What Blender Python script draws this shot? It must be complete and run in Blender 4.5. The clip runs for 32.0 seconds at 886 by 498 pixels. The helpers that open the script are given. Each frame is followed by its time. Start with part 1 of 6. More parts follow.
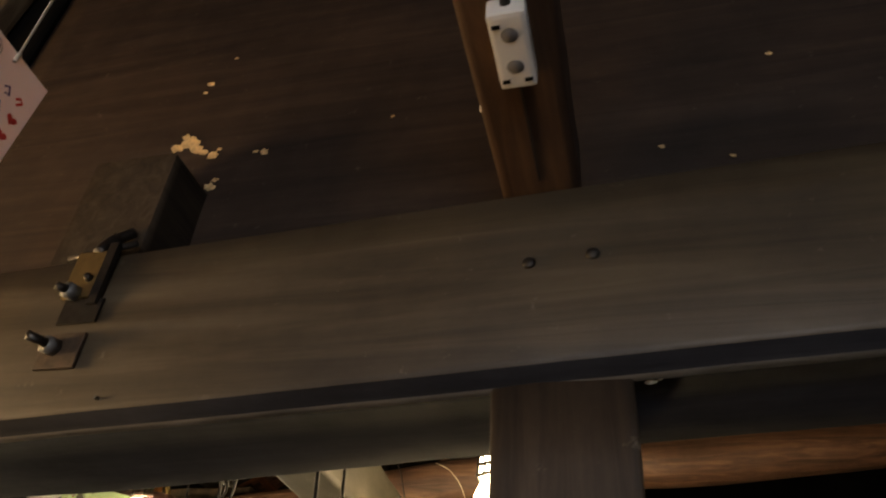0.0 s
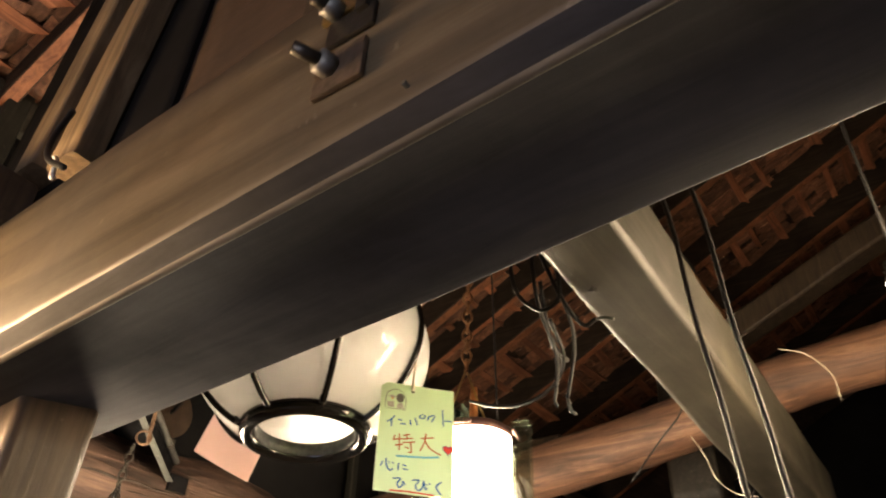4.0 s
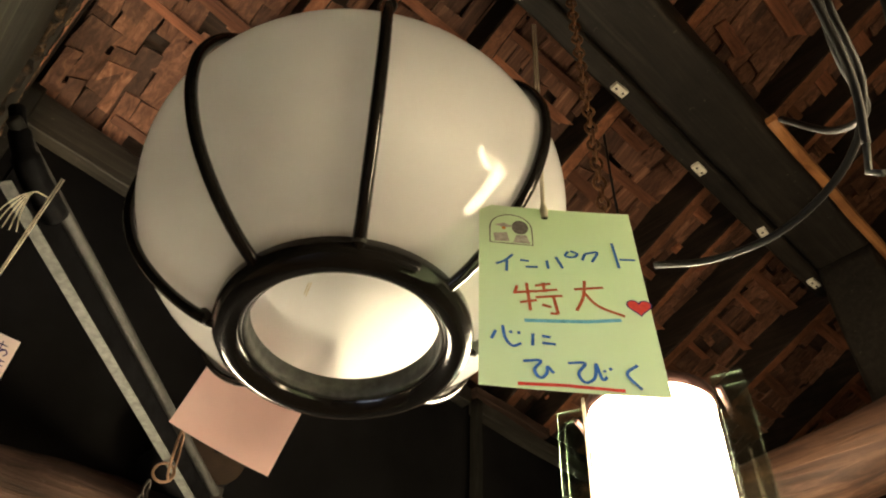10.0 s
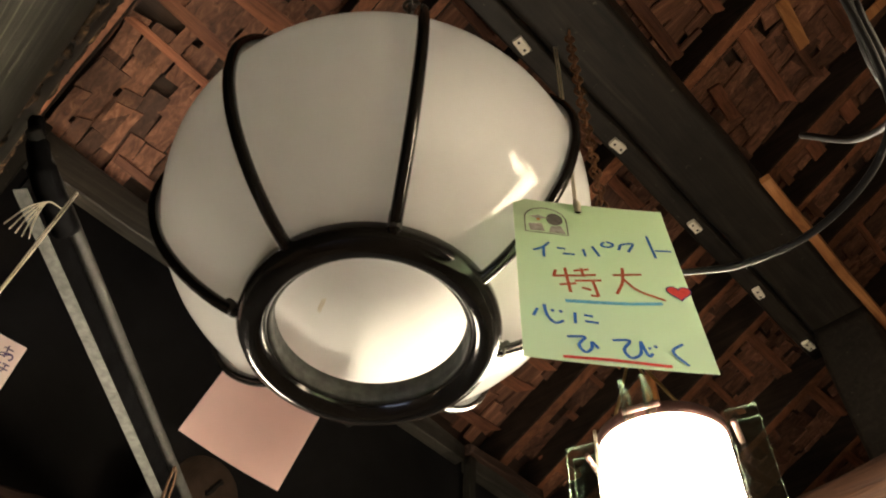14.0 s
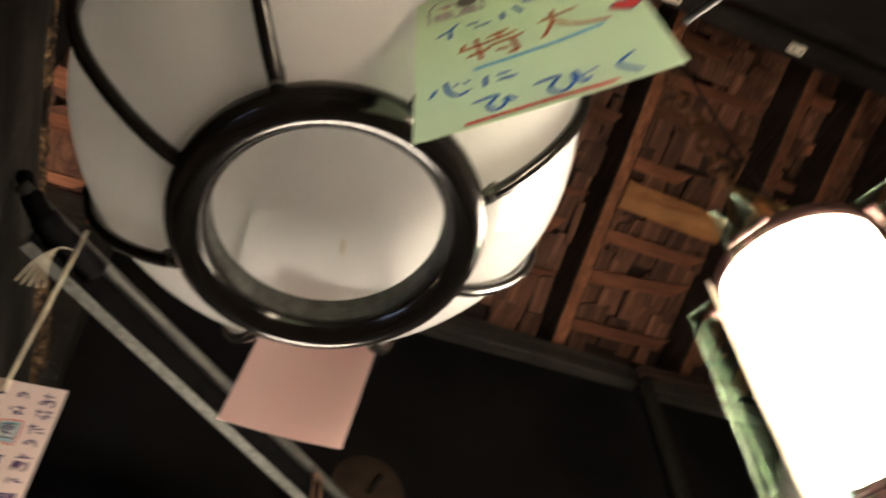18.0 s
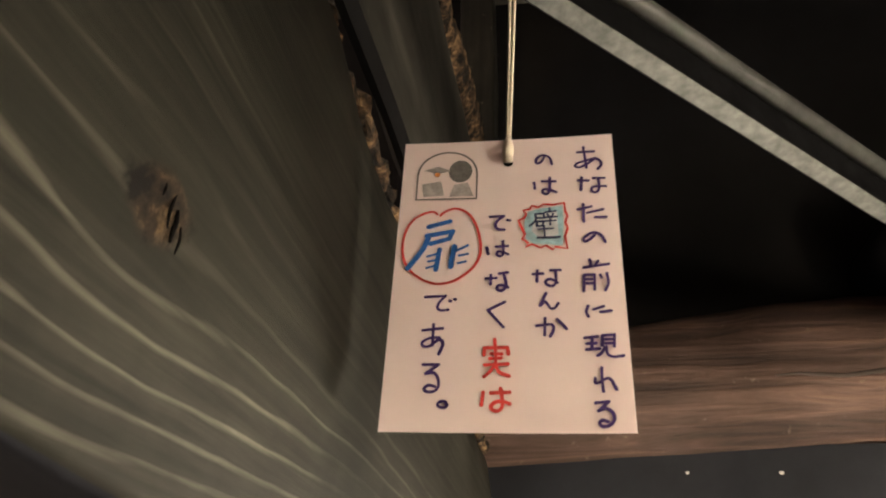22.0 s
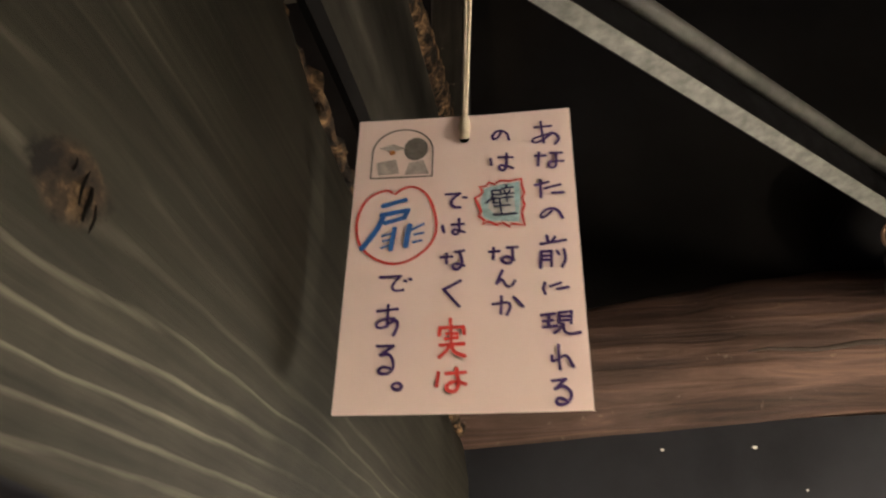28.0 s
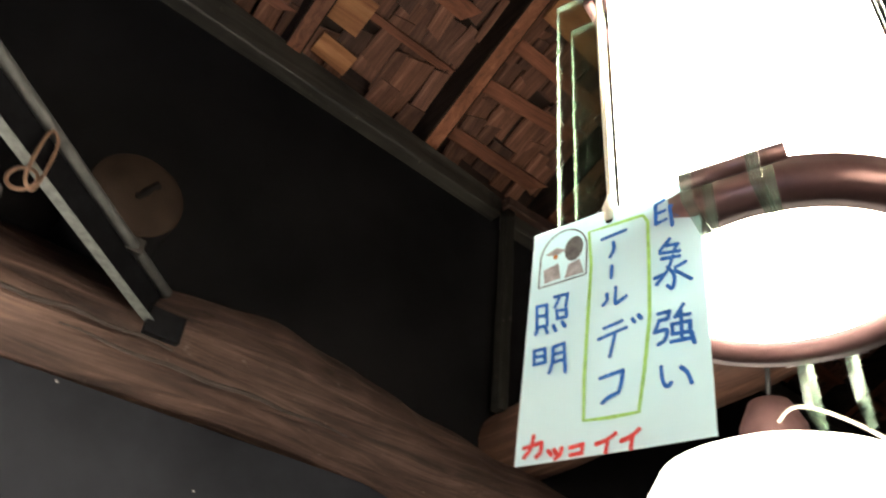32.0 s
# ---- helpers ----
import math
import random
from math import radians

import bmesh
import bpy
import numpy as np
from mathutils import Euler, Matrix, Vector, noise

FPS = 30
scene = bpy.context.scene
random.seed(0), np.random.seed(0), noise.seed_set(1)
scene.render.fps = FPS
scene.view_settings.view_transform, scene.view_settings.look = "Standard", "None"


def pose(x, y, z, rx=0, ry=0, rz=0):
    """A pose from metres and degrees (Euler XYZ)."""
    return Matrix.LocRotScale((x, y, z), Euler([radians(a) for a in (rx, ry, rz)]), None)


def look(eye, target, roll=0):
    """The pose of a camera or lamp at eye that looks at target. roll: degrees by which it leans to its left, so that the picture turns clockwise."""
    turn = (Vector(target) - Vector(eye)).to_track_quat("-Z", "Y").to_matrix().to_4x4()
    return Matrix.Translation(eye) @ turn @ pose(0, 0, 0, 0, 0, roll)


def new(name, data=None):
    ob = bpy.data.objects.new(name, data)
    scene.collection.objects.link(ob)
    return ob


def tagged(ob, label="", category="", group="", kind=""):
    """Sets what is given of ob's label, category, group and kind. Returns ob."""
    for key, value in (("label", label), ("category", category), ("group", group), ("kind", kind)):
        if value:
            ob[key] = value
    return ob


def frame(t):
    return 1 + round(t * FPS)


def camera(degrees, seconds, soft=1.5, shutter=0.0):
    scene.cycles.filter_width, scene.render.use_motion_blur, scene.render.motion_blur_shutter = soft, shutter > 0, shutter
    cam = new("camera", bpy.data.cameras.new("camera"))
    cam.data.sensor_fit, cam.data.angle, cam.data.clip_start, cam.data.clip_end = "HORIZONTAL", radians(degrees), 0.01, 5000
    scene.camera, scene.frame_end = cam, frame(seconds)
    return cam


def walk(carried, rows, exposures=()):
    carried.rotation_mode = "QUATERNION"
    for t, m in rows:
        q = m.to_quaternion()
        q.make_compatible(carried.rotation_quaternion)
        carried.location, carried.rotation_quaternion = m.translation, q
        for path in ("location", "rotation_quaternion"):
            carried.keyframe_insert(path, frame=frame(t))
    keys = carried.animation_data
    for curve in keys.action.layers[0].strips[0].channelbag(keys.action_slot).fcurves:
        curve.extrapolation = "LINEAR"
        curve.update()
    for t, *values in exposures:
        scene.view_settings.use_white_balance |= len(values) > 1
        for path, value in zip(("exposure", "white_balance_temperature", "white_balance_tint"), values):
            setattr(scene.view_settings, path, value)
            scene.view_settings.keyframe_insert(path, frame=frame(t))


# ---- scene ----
cam = camera(61.44, 32.0, 2.0, 0.5)
PATH = [
    (0, (0.0278, 0.0127, 1.7094), (-0.4235, 1.5371, 2.9230), 4.71),
    (0.5, (-0.0099, 0.0293, 1.7053), (-0.4898, 1.5618, 2.8975), 4.82),
    (1, (-0.0491, 0.0395, 1.6993), (-0.5602, 1.5667, 2.8852), 4.81),
    (1.5, (-0.0822, 0.0660, 1.6808), (-0.6297, 1.5717, 2.8780), 4.97),
    (2, (-0.1101, 0.1040, 1.6561), (-0.6970, 1.5903, 2.8587), 5.39),
    (2.5, (-0.1514, 0.1545, 1.6443), (-0.8299, 1.6353, 2.8049), 4.70),
    (3, (-0.1753, 0.2232, 1.6443), (-0.9763, 1.6563, 2.7866), 3.69),
    (3.5, (-0.1878, 0.2703, 1.6487), (-1.0940, 1.6192, 2.8147), 2.80),
    (4, (-0.2201, 0.2929, 1.6551), (-1.2011, 1.5765, 2.8341), 2.82),
    (4.5, (-0.2811, 0.3445, 1.6585), (-1.2817, 1.5855, 2.8664), 3.41),
    (6.5, (-0.4847, 0.4914, 1.6638), (-1.3632, 1.7655, 2.9307), 3.19),
    (7, (-0.4954, 0.5442, 1.6687), (-1.3755, 1.8116, 2.9412), 2.05),
    (7.5, (-0.5076, 0.6162, 1.6845), (-1.4599, 1.8062, 2.9794), 1.48),
    (8, (-0.5178, 0.6558, 1.6908), (-1.5684, 1.7372, 3.0049), 2.19),
    (8.5, (-0.5257, 0.6856, 1.6968), (-1.6452, 1.6796, 3.0230), 3.14),
    (9, (-0.5372, 0.7070, 1.7053), (-1.7014, 1.6367, 3.0396), 4.30),
    (9.5, (-0.5655, 0.7134, 1.7184), (-1.6961, 1.6612, 3.0687), 3.72),
    (10, (-0.5794, 0.7139, 1.7313), (-1.6605, 1.6791, 3.1095), 3.16),
    (10.5, (-0.5854, 0.7128, 1.7303), (-1.6407, 1.6806, 3.1266), 3.07),
    (11, (-0.5924, 0.7097, 1.7275), (-1.6362, 1.6694, 3.1380), 3.06),
    (11.5, (-0.5992, 0.7066, 1.7233), (-1.6333, 1.6471, 3.1537), 3.17),
    (12, (-0.6049, 0.7111, 1.7123), (-1.6306, 1.6327, 3.1609), 3.47),
    (12.5, (-0.6070, 0.7138, 1.7089), (-1.6205, 1.6119, 3.1807), 4.09),
    (13, (-0.6123, 0.7118, 1.7064), (-1.6156, 1.5906, 3.1967), 4.63),
    (13.5, (-0.6194, 0.7133, 1.7032), (-1.6034, 1.5814, 3.2126), 4.07),
    (14, (-0.6254, 0.7206, 1.6982), (-1.5882, 1.6124, 3.2074), 3.75),
    (14.5, (-0.6319, 0.7249, 1.6930), (-1.5815, 1.6432, 3.1946), 4.11),
    (15, (-0.6311, 0.7310, 1.6872), (-1.5300, 1.7025, 3.1866), 3.09),
    (15.5, (-0.6221, 0.7499, 1.6902), (-1.4931, 1.7605, 3.1802), 0.77),
    (17.5, (-0.6079, 0.8901, 1.7010), (-1.6573, 1.6878, 3.2052), -2.16),
    (18, (-0.6591, 0.8748, 1.7187), (-1.8717, 1.4739, 3.1920), -4.84),
    (18.5, (-0.7209, 0.8664, 1.7437), (-2.0315, 1.2448, 3.2063), -5.54),
    (19, (-0.7822, 0.8443, 1.7659), (-2.0756, 1.0735, 3.2741), -6.01),
    (19.5, (-0.8417, 0.8208, 1.7895), (-2.1608, 0.9556, 3.2868), -6.54),
    (20, (-0.8836, 0.8037, 1.8198), (-2.2756, 0.8898, 3.2532), -7.47),
    (20.5, (-0.9120, 0.7932, 1.8424), (-2.3797, 0.7778, 3.2010), -6.31),
    (21, (-0.9325, 0.7817, 1.8668), (-2.5005, 0.6479, 3.1011), -1.50),
    (21.5, (-0.9505, 0.7774, 1.8815), (-2.6109, 0.5352, 2.9698), 1.03),
    (22, (-0.9633, 0.7742, 1.9019), (-2.6791, 0.4931, 2.8903), 1.37),
    (22.5, (-0.9714, 0.7744, 1.9191), (-2.7102, 0.4450, 2.8509), 1.65),
    (23, (-0.9758, 0.7767, 1.9228), (-2.7242, 0.4334, 2.8311), 1.43),
    (23.5, (-0.9809, 0.7720, 1.9248), (-2.7351, 0.4676, 2.8359), 0.20),
    (24, (-0.9807, 0.7715, 1.9239), (-2.7173, 0.4928, 2.8759), -0.72),
    (24.5, (-0.9829, 0.7710, 1.9234), (-2.7173, 0.5128, 2.8852), -0.95),
    (25, (-0.9816, 0.7729, 1.9224), (-2.7158, 0.5184, 2.8856), -0.61),
    (25.5, (-0.9822, 0.7730, 1.9235), (-2.7166, 0.5420, 2.8922), -0.39),
    (27.5, (-0.9797, 0.7756, 1.9095), (-2.7191, 0.5467, 2.8699), -0.59),
    (28, (-0.9718, 0.7837, 1.9031), (-2.7140, 0.5482, 2.8566), -0.54),
    (28.5, (-0.9666, 0.8140, 1.8628), (-2.6675, 0.6603, 2.9036), -1.87),
    (29, (-0.9387, 0.8457, 1.8259), (-2.6131, 0.8765, 2.9193), -1.21),
    (29.5, (-0.9271, 0.8876, 1.8074), (-2.5703, 1.1642, 2.9136), -1.88),
    (30, (-0.9003, 0.9463, 1.7922), (-2.4581, 1.4297, 2.9495), -2.37),
    (30.5, (-0.8807, 1.0043, 1.7773), (-2.3439, 1.6612, 2.9722), -1.27),
    (31, (-0.8586, 1.0538, 1.7673), (-2.2492, 1.8438, 2.9681), 0.43),
    (31.5, (-0.8270, 1.0824, 1.7504), (-2.1715, 1.9317, 2.9632), 2.62),
    (32, (-0.8319, 1.0967, 1.7410), (-2.1381, 2.0357, 2.9294), 6.30),
]
EXPOSURES = [(0, 0.6, 8300, 6), (2, 0.75, 8100, 12), (3, 1.1, 8000, 13), (4, 1.15, 7400, 13), (7, 0.85, 7900, 12), (8, 0.55, 7700, 10), (9, 0.65, 7500, 8), (11, 0.5, 7050, 6), (14, 0.45, 6650, 10), (18, 0.2, 6400, 14),
             (20, 0.35, 5800, 14), (21, 0.45, 6000, 13), (23, 0.2, 6600, 12), (28, 0.1, 6450, 14), (29, 0.15, 6200, 18), (30, 0.8, 6000, 12), (30.5, 1.0, 5700, 14), (31, 1.0, 5800, 15), (32, 0.35, 5800, 10)]
walk(cam, [(t, look(eye, target, roll)) for t, eye, target, roll in PATH], EXPOSURES)

# ---- light ----
world = bpy.data.worlds.new("dim_room")
scene.world = world
world.use_nodes = True
world.node_tree.nodes["Background"].inputs[0].default_value = (0.75, 0.8, 1.0, 1)
world.node_tree.nodes["Background"].inputs[1].default_value = 0.02


# ---- materials ----
def nodes_of(name):
    m = bpy.data.materials.new(name)
    m.use_nodes = True
    nt = m.node_tree
    return m, nt, nt.nodes["Principled BSDF"]


def put(nt, kind, **values):
    n = nt.nodes.new("ShaderNode" + kind)
    for key, v in values.items():
        n.inputs[key.replace("_", " ")].default_value = v
    return n


def ramp(nt, source, stops):
    r = nt.nodes.new("ShaderNodeValToRGB")
    els = r.color_ramp.elements
    while len(els) < len(stops):
        els.new(0.5)
    for el, (p, c) in zip(els, stops):
        el.position, el.color = p, (*c, 1)
    nt.links.new(source, r.inputs[0])
    return r.outputs[0]


def calc(nt, op, a, b=None):
    n = nt.nodes.new("ShaderNodeMath")
    n.operation = op
    for k, v in enumerate((a, b)):
        if v is None:
            continue
        if isinstance(v, (int, float)):
            n.inputs[k].default_value = v
        else:
            nt.links.new(v, n.inputs[k])
    return n.outputs[0]


def blend(nt, mode, fac, a, b):
    n = nt.nodes.new("ShaderNodeMix")
    n.data_type, n.blend_type = "RGBA", mode
    for key, v in ((0, fac), (6, a), (7, b)):
        if isinstance(v, (int, float)):
            n.inputs[key].default_value = v
        elif isinstance(v, tuple):
            n.inputs[key].default_value = (*v, 1)
        else:
            nt.links.new(v, n.inputs[key])
    return n.outputs[2]


def bumped(nt, bsdf, height, strength=0.4, distance=0.004):
    b = put(nt, "Bump", Strength=strength, Distance=distance)
    nt.links.new(height, b.inputs["Height"])
    nt.links.new(b.outputs[0], bsdf.inputs["Normal"])


def wood(name, dark, mid, light, axis="x", rough=0.6, grain=1.0, relief=0.5, dust=0.0, vary=0.0, island=False, spec=0.35):
    """Sawn or hewn timber: streaks along one axis, stains across it, a little dust."""
    m, nt, b = nodes_of(name)
    tc = nt.nodes.new("ShaderNodeTexCoord")
    mp = nt.nodes.new("ShaderNodeMapping")
    fine = {"x": (3, 42, 42), "y": (42, 3, 42), "z": (42, 42, 3)}[axis]
    mp.inputs["Scale"].default_value = [v * grain for v in fine]
    nt.links.new(tc.outputs["Object"], mp.inputs[0])
    n1 = put(nt, "TexNoise", Scale=1.6, Detail=9, Roughness=0.62, Distortion=0.9)
    nt.links.new(mp.outputs[0], n1.inputs["Vector"])
    n2 = put(nt, "TexNoise", Scale=5.0, Detail=6, Roughness=0.6)
    nt.links.new(tc.outputs["Object"], n2.inputs["Vector"])
    col = ramp(nt, n1.outputs[0], ((0.3, dark), (0.52, mid), (0.74, light)))
    stain = ramp(nt, n2.outputs[0], ((0.3, (0.45, 0.42, 0.4)), (0.62, (1.1, 1.08, 1.05))))
    col = blend(nt, "MULTIPLY", 0.8, col, stain)
    if vary:
        oi = nt.nodes.new("ShaderNodeNewGeometry" if island else "ShaderNodeObjectInfo")
        v = ramp(nt, oi.outputs["Random Per Island" if island else "Random"], ((0, (1 - vary,) * 3), (0.5, (1, 0.95, 0.92)), (1, (1 + vary, 1 + 0.9 * vary, 1 + 0.75 * vary))))
        col = blend(nt, "MULTIPLY", 1.0, col, v)
    if dust:
        n3 = put(nt, "TexNoise", Scale=60.0, Detail=3, Roughness=0.7)
        nt.links.new(tc.outputs["Object"], n3.inputs["Vector"])
        spots = ramp(nt, n3.outputs[0], ((0.66, (0, 0, 0)), (0.76, (dust, dust, dust))))
        col = blend(nt, "MIX", spots, col, (0.42, 0.36, 0.28))
    nt.links.new(col, b.inputs["Base Color"])
    nt.links.new(ramp(nt, n2.outputs[0], ((0.3, (rough + 0.15,) * 3), (0.7, (rough - 0.1,) * 3))), b.inputs["Roughness"])
    b.inputs["Specular IOR Level"].default_value = spec
    bumped(nt, b, n1.outputs[0], relief, 0.003)
    return m


def plain(name, colour, rough=0.5, metal=0.0, spot=0.12, scale=40.0, relief=0.0, spec=0.5):
    m, nt, b = nodes_of(name)
    tc = nt.nodes.new("ShaderNodeTexCoord")
    n = put(nt, "TexNoise", Scale=scale, Detail=5, Roughness=0.6)
    nt.links.new(tc.outputs["Object"], n.inputs["Vector"])
    lo, hi = tuple(c * (1 - spot) for c in colour), tuple(min(1, c * (1 + spot)) for c in colour)
    nt.links.new(ramp(nt, n.outputs[0], ((0.3, lo), (0.7, hi))), b.inputs["Base Color"])
    nt.links.new(ramp(nt, n.outputs[0], ((0.3, (rough * 1.15,) * 3), (0.7, (rough * 0.85,) * 3))), b.inputs["Roughness"])
    b.inputs["Metallic"].default_value = metal
    b.inputs["Specular IOR Level"].default_value = spec
    if relief:
        bumped(nt, b, n.outputs[0], relief, 0.002)
    return m


def glowing(name, colour, strength, base=(0.9, 0.88, 0.82)):
    m, nt, b = nodes_of(name)
    b.inputs["Base Color"].default_value = (*base, 1)
    b.inputs["Roughness"].default_value = 0.3
    b.inputs["Emission Color"].default_value = (*colour, 1)
    b.inputs["Emission Strength"].default_value = strength
    return m


def paper(name, colour):
    """Thin card that lets some light through from behind."""
    m = plain(name, colour, 0.8, 0, 0.02, 20, 0.05, 0.2)
    nt = m.node_tree
    b = nt.nodes["Principled BSDF"]
    tr = nt.nodes.new("ShaderNodeBsdfTranslucent")
    tr.inputs[0].default_value = (*colour, 1)
    mix = nt.nodes.new("ShaderNodeMixShader")
    mix.inputs[0].default_value = 0.25
    nt.links.new(b.outputs[0], mix.inputs[1])
    nt.links.new(tr.outputs[0], mix.inputs[2])
    nt.links.new(mix.outputs[0], nt.nodes["Material Output"].inputs[0])
    return m


def clear_pane(name, tint, gloss):
    """Thin clear glass: lets the view through and mirrors a little."""
    m, nt, b = nodes_of(name)
    nt.nodes.remove(b)
    tr = nt.nodes.new("ShaderNodeBsdfTransparent")
    tr.inputs[0].default_value = (*tint, 1)
    gl = nt.nodes.new("ShaderNodeBsdfGlossy")
    gl.inputs["Roughness"].default_value = 0.03
    mix = nt.nodes.new("ShaderNodeMixShader")
    mix.inputs[0].default_value = gloss
    nt.links.new(tr.outputs[0], mix.inputs[1])
    nt.links.new(gl.outputs[0], mix.inputs[2])
    nt.links.new(mix.outputs[0], nt.nodes["Material Output"].inputs[0])
    return m


BEAM_X = wood("sooted_beam", (0.04, 0.03, 0.018), (0.076, 0.058, 0.036), (0.122, 0.096, 0.062), "x", 0.5, 0.5, 0.3, 0.15, spec=0.5)
UNDER_X = wood("shaded_underside", (0.026, 0.028, 0.037), (0.033, 0.035, 0.045), (0.04, 0.042, 0.053), "x", 0.8, 0.8, 0.2, spec=0.06)
WALL_X = wood("sooted_wall_board", (0.018, 0.012, 0.009), (0.04, 0.026, 0.018), (0.062, 0.042, 0.03), "x", 0.6, 0.5, 0.3, 0.1)
DARK_Y = wood("black_sooted_purlin", (0.007, 0.006, 0.005), (0.018, 0.015, 0.012), (0.038, 0.032, 0.026), "y", 0.55, 0.8, 0.4, 0.2)
DARK_Z = wood("dark_post", (0.02, 0.015, 0.011), (0.05, 0.036, 0.025), (0.085, 0.062, 0.044), "z", 0.55, 0.8, 0.35, 0.25)
GREY_Z = wood("grey_post", (0.006, 0.006, 0.005), (0.014, 0.0137, 0.0113), (0.028, 0.0267, 0.022), "z", 0.65, 0.7, 0.4, 0.2, spec=0.15)
END_Y = wood("sooted_joist_end", (0.022, 0.016, 0.011), (0.04, 0.03, 0.021), (0.065, 0.05, 0.036), "y", 0.7, 0.8, 0.35, spec=0.2)
JOIST_Y = wood("worn_joist", (0.014, 0.0128, 0.0095), (0.028, 0.0255, 0.019), (0.05, 0.045, 0.034), "y", 0.55, 0.6, 0.4, spec=0.3)
BROWN_Y = wood("brown_joist", (0.034, 0.016, 0.008), (0.08, 0.041, 0.021), (0.125, 0.068, 0.035), "y", 0.6, 0.7, 0.4)
LOG_Y = wood("old_log_west", (0.009, 0.005, 0.004), (0.048, 0.028, 0.021), (0.115, 0.07, 0.052), "y", 0.7, 0.8, 1.6, 0.15, spec=0.2)
LOG_X = wood("old_log_north", (0.025, 0.012, 0.008), (0.085, 0.042, 0.026), (0.18, 0.1, 0.064), "x", 0.6, 0.75, 1.0)
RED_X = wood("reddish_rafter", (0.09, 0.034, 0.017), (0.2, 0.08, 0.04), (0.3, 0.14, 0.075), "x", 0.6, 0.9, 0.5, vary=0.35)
CHIP_X = wood("roof_board_chip", (0.055, 0.025, 0.016), (0.14, 0.066, 0.042), (0.26, 0.14, 0.09), "x", 0.65, 0.9, 0.6, vary=0.55)
CHIP_ISLAND = wood("roof_board_chips_far", (0.055, 0.025, 0.016), (0.14, 0.066, 0.042), (0.26, 0.14, 0.09), "x", 0.65, 0.9, 0.6, vary=0.55, island=True)
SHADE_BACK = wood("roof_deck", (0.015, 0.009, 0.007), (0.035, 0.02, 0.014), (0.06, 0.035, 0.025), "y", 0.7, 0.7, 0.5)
SHADED_X = wood("shaded_rafter_side", (0.009, 0.0065, 0.005), (0.019, 0.013, 0.01), (0.034, 0.023, 0.017), "x", 0.7, 0.9, 0.5, spec=0.15)
LATH_Y = wood("reddish_lath", (0.085, 0.034, 0.019), (0.19, 0.076, 0.042), (0.3, 0.135, 0.076), "y", 0.65, 0.9, 0.5, vary=0.5)
LATH_ISLAND = wood("reddish_laths_far", (0.085, 0.034, 0.019), (0.19, 0.076, 0.042), (0.3, 0.135, 0.076), "y", 0.65, 0.9, 0.5, vary=0.5, island=True)
PALE_Z = wood("pale_stud", (0.06, 0.04, 0.022), (0.125, 0.088, 0.052), (0.2, 0.15, 0.095), "z", 0.65, 0.7, 0.5)


def bark():
    """Flaky bark: black hollows, brown and tan flakes."""
    m, nt, b = nodes_of("rough_bark")
    tc = nt.nodes.new("ShaderNodeTexCoord")
    n = put(nt, "TexNoise", Scale=75.0, Detail=5, Roughness=0.65, Distortion=0.6)
    nt.links.new(tc.outputs["Object"], n.inputs["Vector"])
    col = ramp(nt, n.outputs[0], ((0.42, (0.005, 0.004, 0.003)), (0.5, (0.035, 0.022, 0.013)), (0.56, (0.08, 0.05, 0.027)), (0.66, (0.21, 0.135, 0.07))))
    nt.links.new(col, b.inputs["Base Color"])
    b.inputs["Roughness"].default_value = 0.9
    b.inputs["Specular IOR Level"].default_value = 0.15
    bumped(nt, b, n.outputs[0], 1.0, 0.006)
    return m


BARK = bark()
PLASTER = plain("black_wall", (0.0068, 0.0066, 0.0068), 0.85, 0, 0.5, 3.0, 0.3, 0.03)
SLATE = plain("dark_board", (0.0105, 0.011, 0.0135), 0.7, 0, 0.35, 6.0, 0.2, 0.12)
PLATE_Y = wood("grey_wall_plate", (0.014, 0.0135, 0.0115), (0.038, 0.036, 0.03), (0.072, 0.068, 0.056), "y", 0.5, 0.6, 0.5, 0.2)
ORANGE_Y = wood("orange_batten", (0.2, 0.08, 0.03), (0.38, 0.17, 0.065), (0.5, 0.26, 0.11), "y", 0.6, 0.8, 0.4)
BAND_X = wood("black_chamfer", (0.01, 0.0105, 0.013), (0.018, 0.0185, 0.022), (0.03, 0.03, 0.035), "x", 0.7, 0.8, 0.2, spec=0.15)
BEAD_X = wood("worn_bead", (0.045, 0.04, 0.032), (0.095, 0.085, 0.068), (0.16, 0.14, 0.11), "x", 0.6, 0.6, 0.3, spec=0.3)
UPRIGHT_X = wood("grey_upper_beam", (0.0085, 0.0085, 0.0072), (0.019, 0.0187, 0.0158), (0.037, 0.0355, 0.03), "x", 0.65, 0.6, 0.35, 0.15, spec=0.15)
FLOOR = wood("floor_boards", (0.05, 0.03, 0.02), (0.12, 0.08, 0.05), (0.2, 0.14, 0.09), "x", 0.5)
IRON = plain("dark_iron", (0.05, 0.045, 0.04), 0.45, 0.8, 0.3, 60, 0.3)
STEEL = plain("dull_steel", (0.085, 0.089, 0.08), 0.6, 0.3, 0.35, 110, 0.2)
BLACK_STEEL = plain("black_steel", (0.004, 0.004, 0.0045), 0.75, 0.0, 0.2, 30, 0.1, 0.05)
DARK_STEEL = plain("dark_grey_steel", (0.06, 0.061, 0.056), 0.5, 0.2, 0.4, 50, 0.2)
RUST = plain("rusty_iron", (0.16, 0.075, 0.035), 0.7, 0.4, 0.4, 80, 0.5)
DULL_RUST = plain("dull_brown_iron", (0.075, 0.05, 0.032), 0.65, 0.3, 0.4, 80, 0.5)
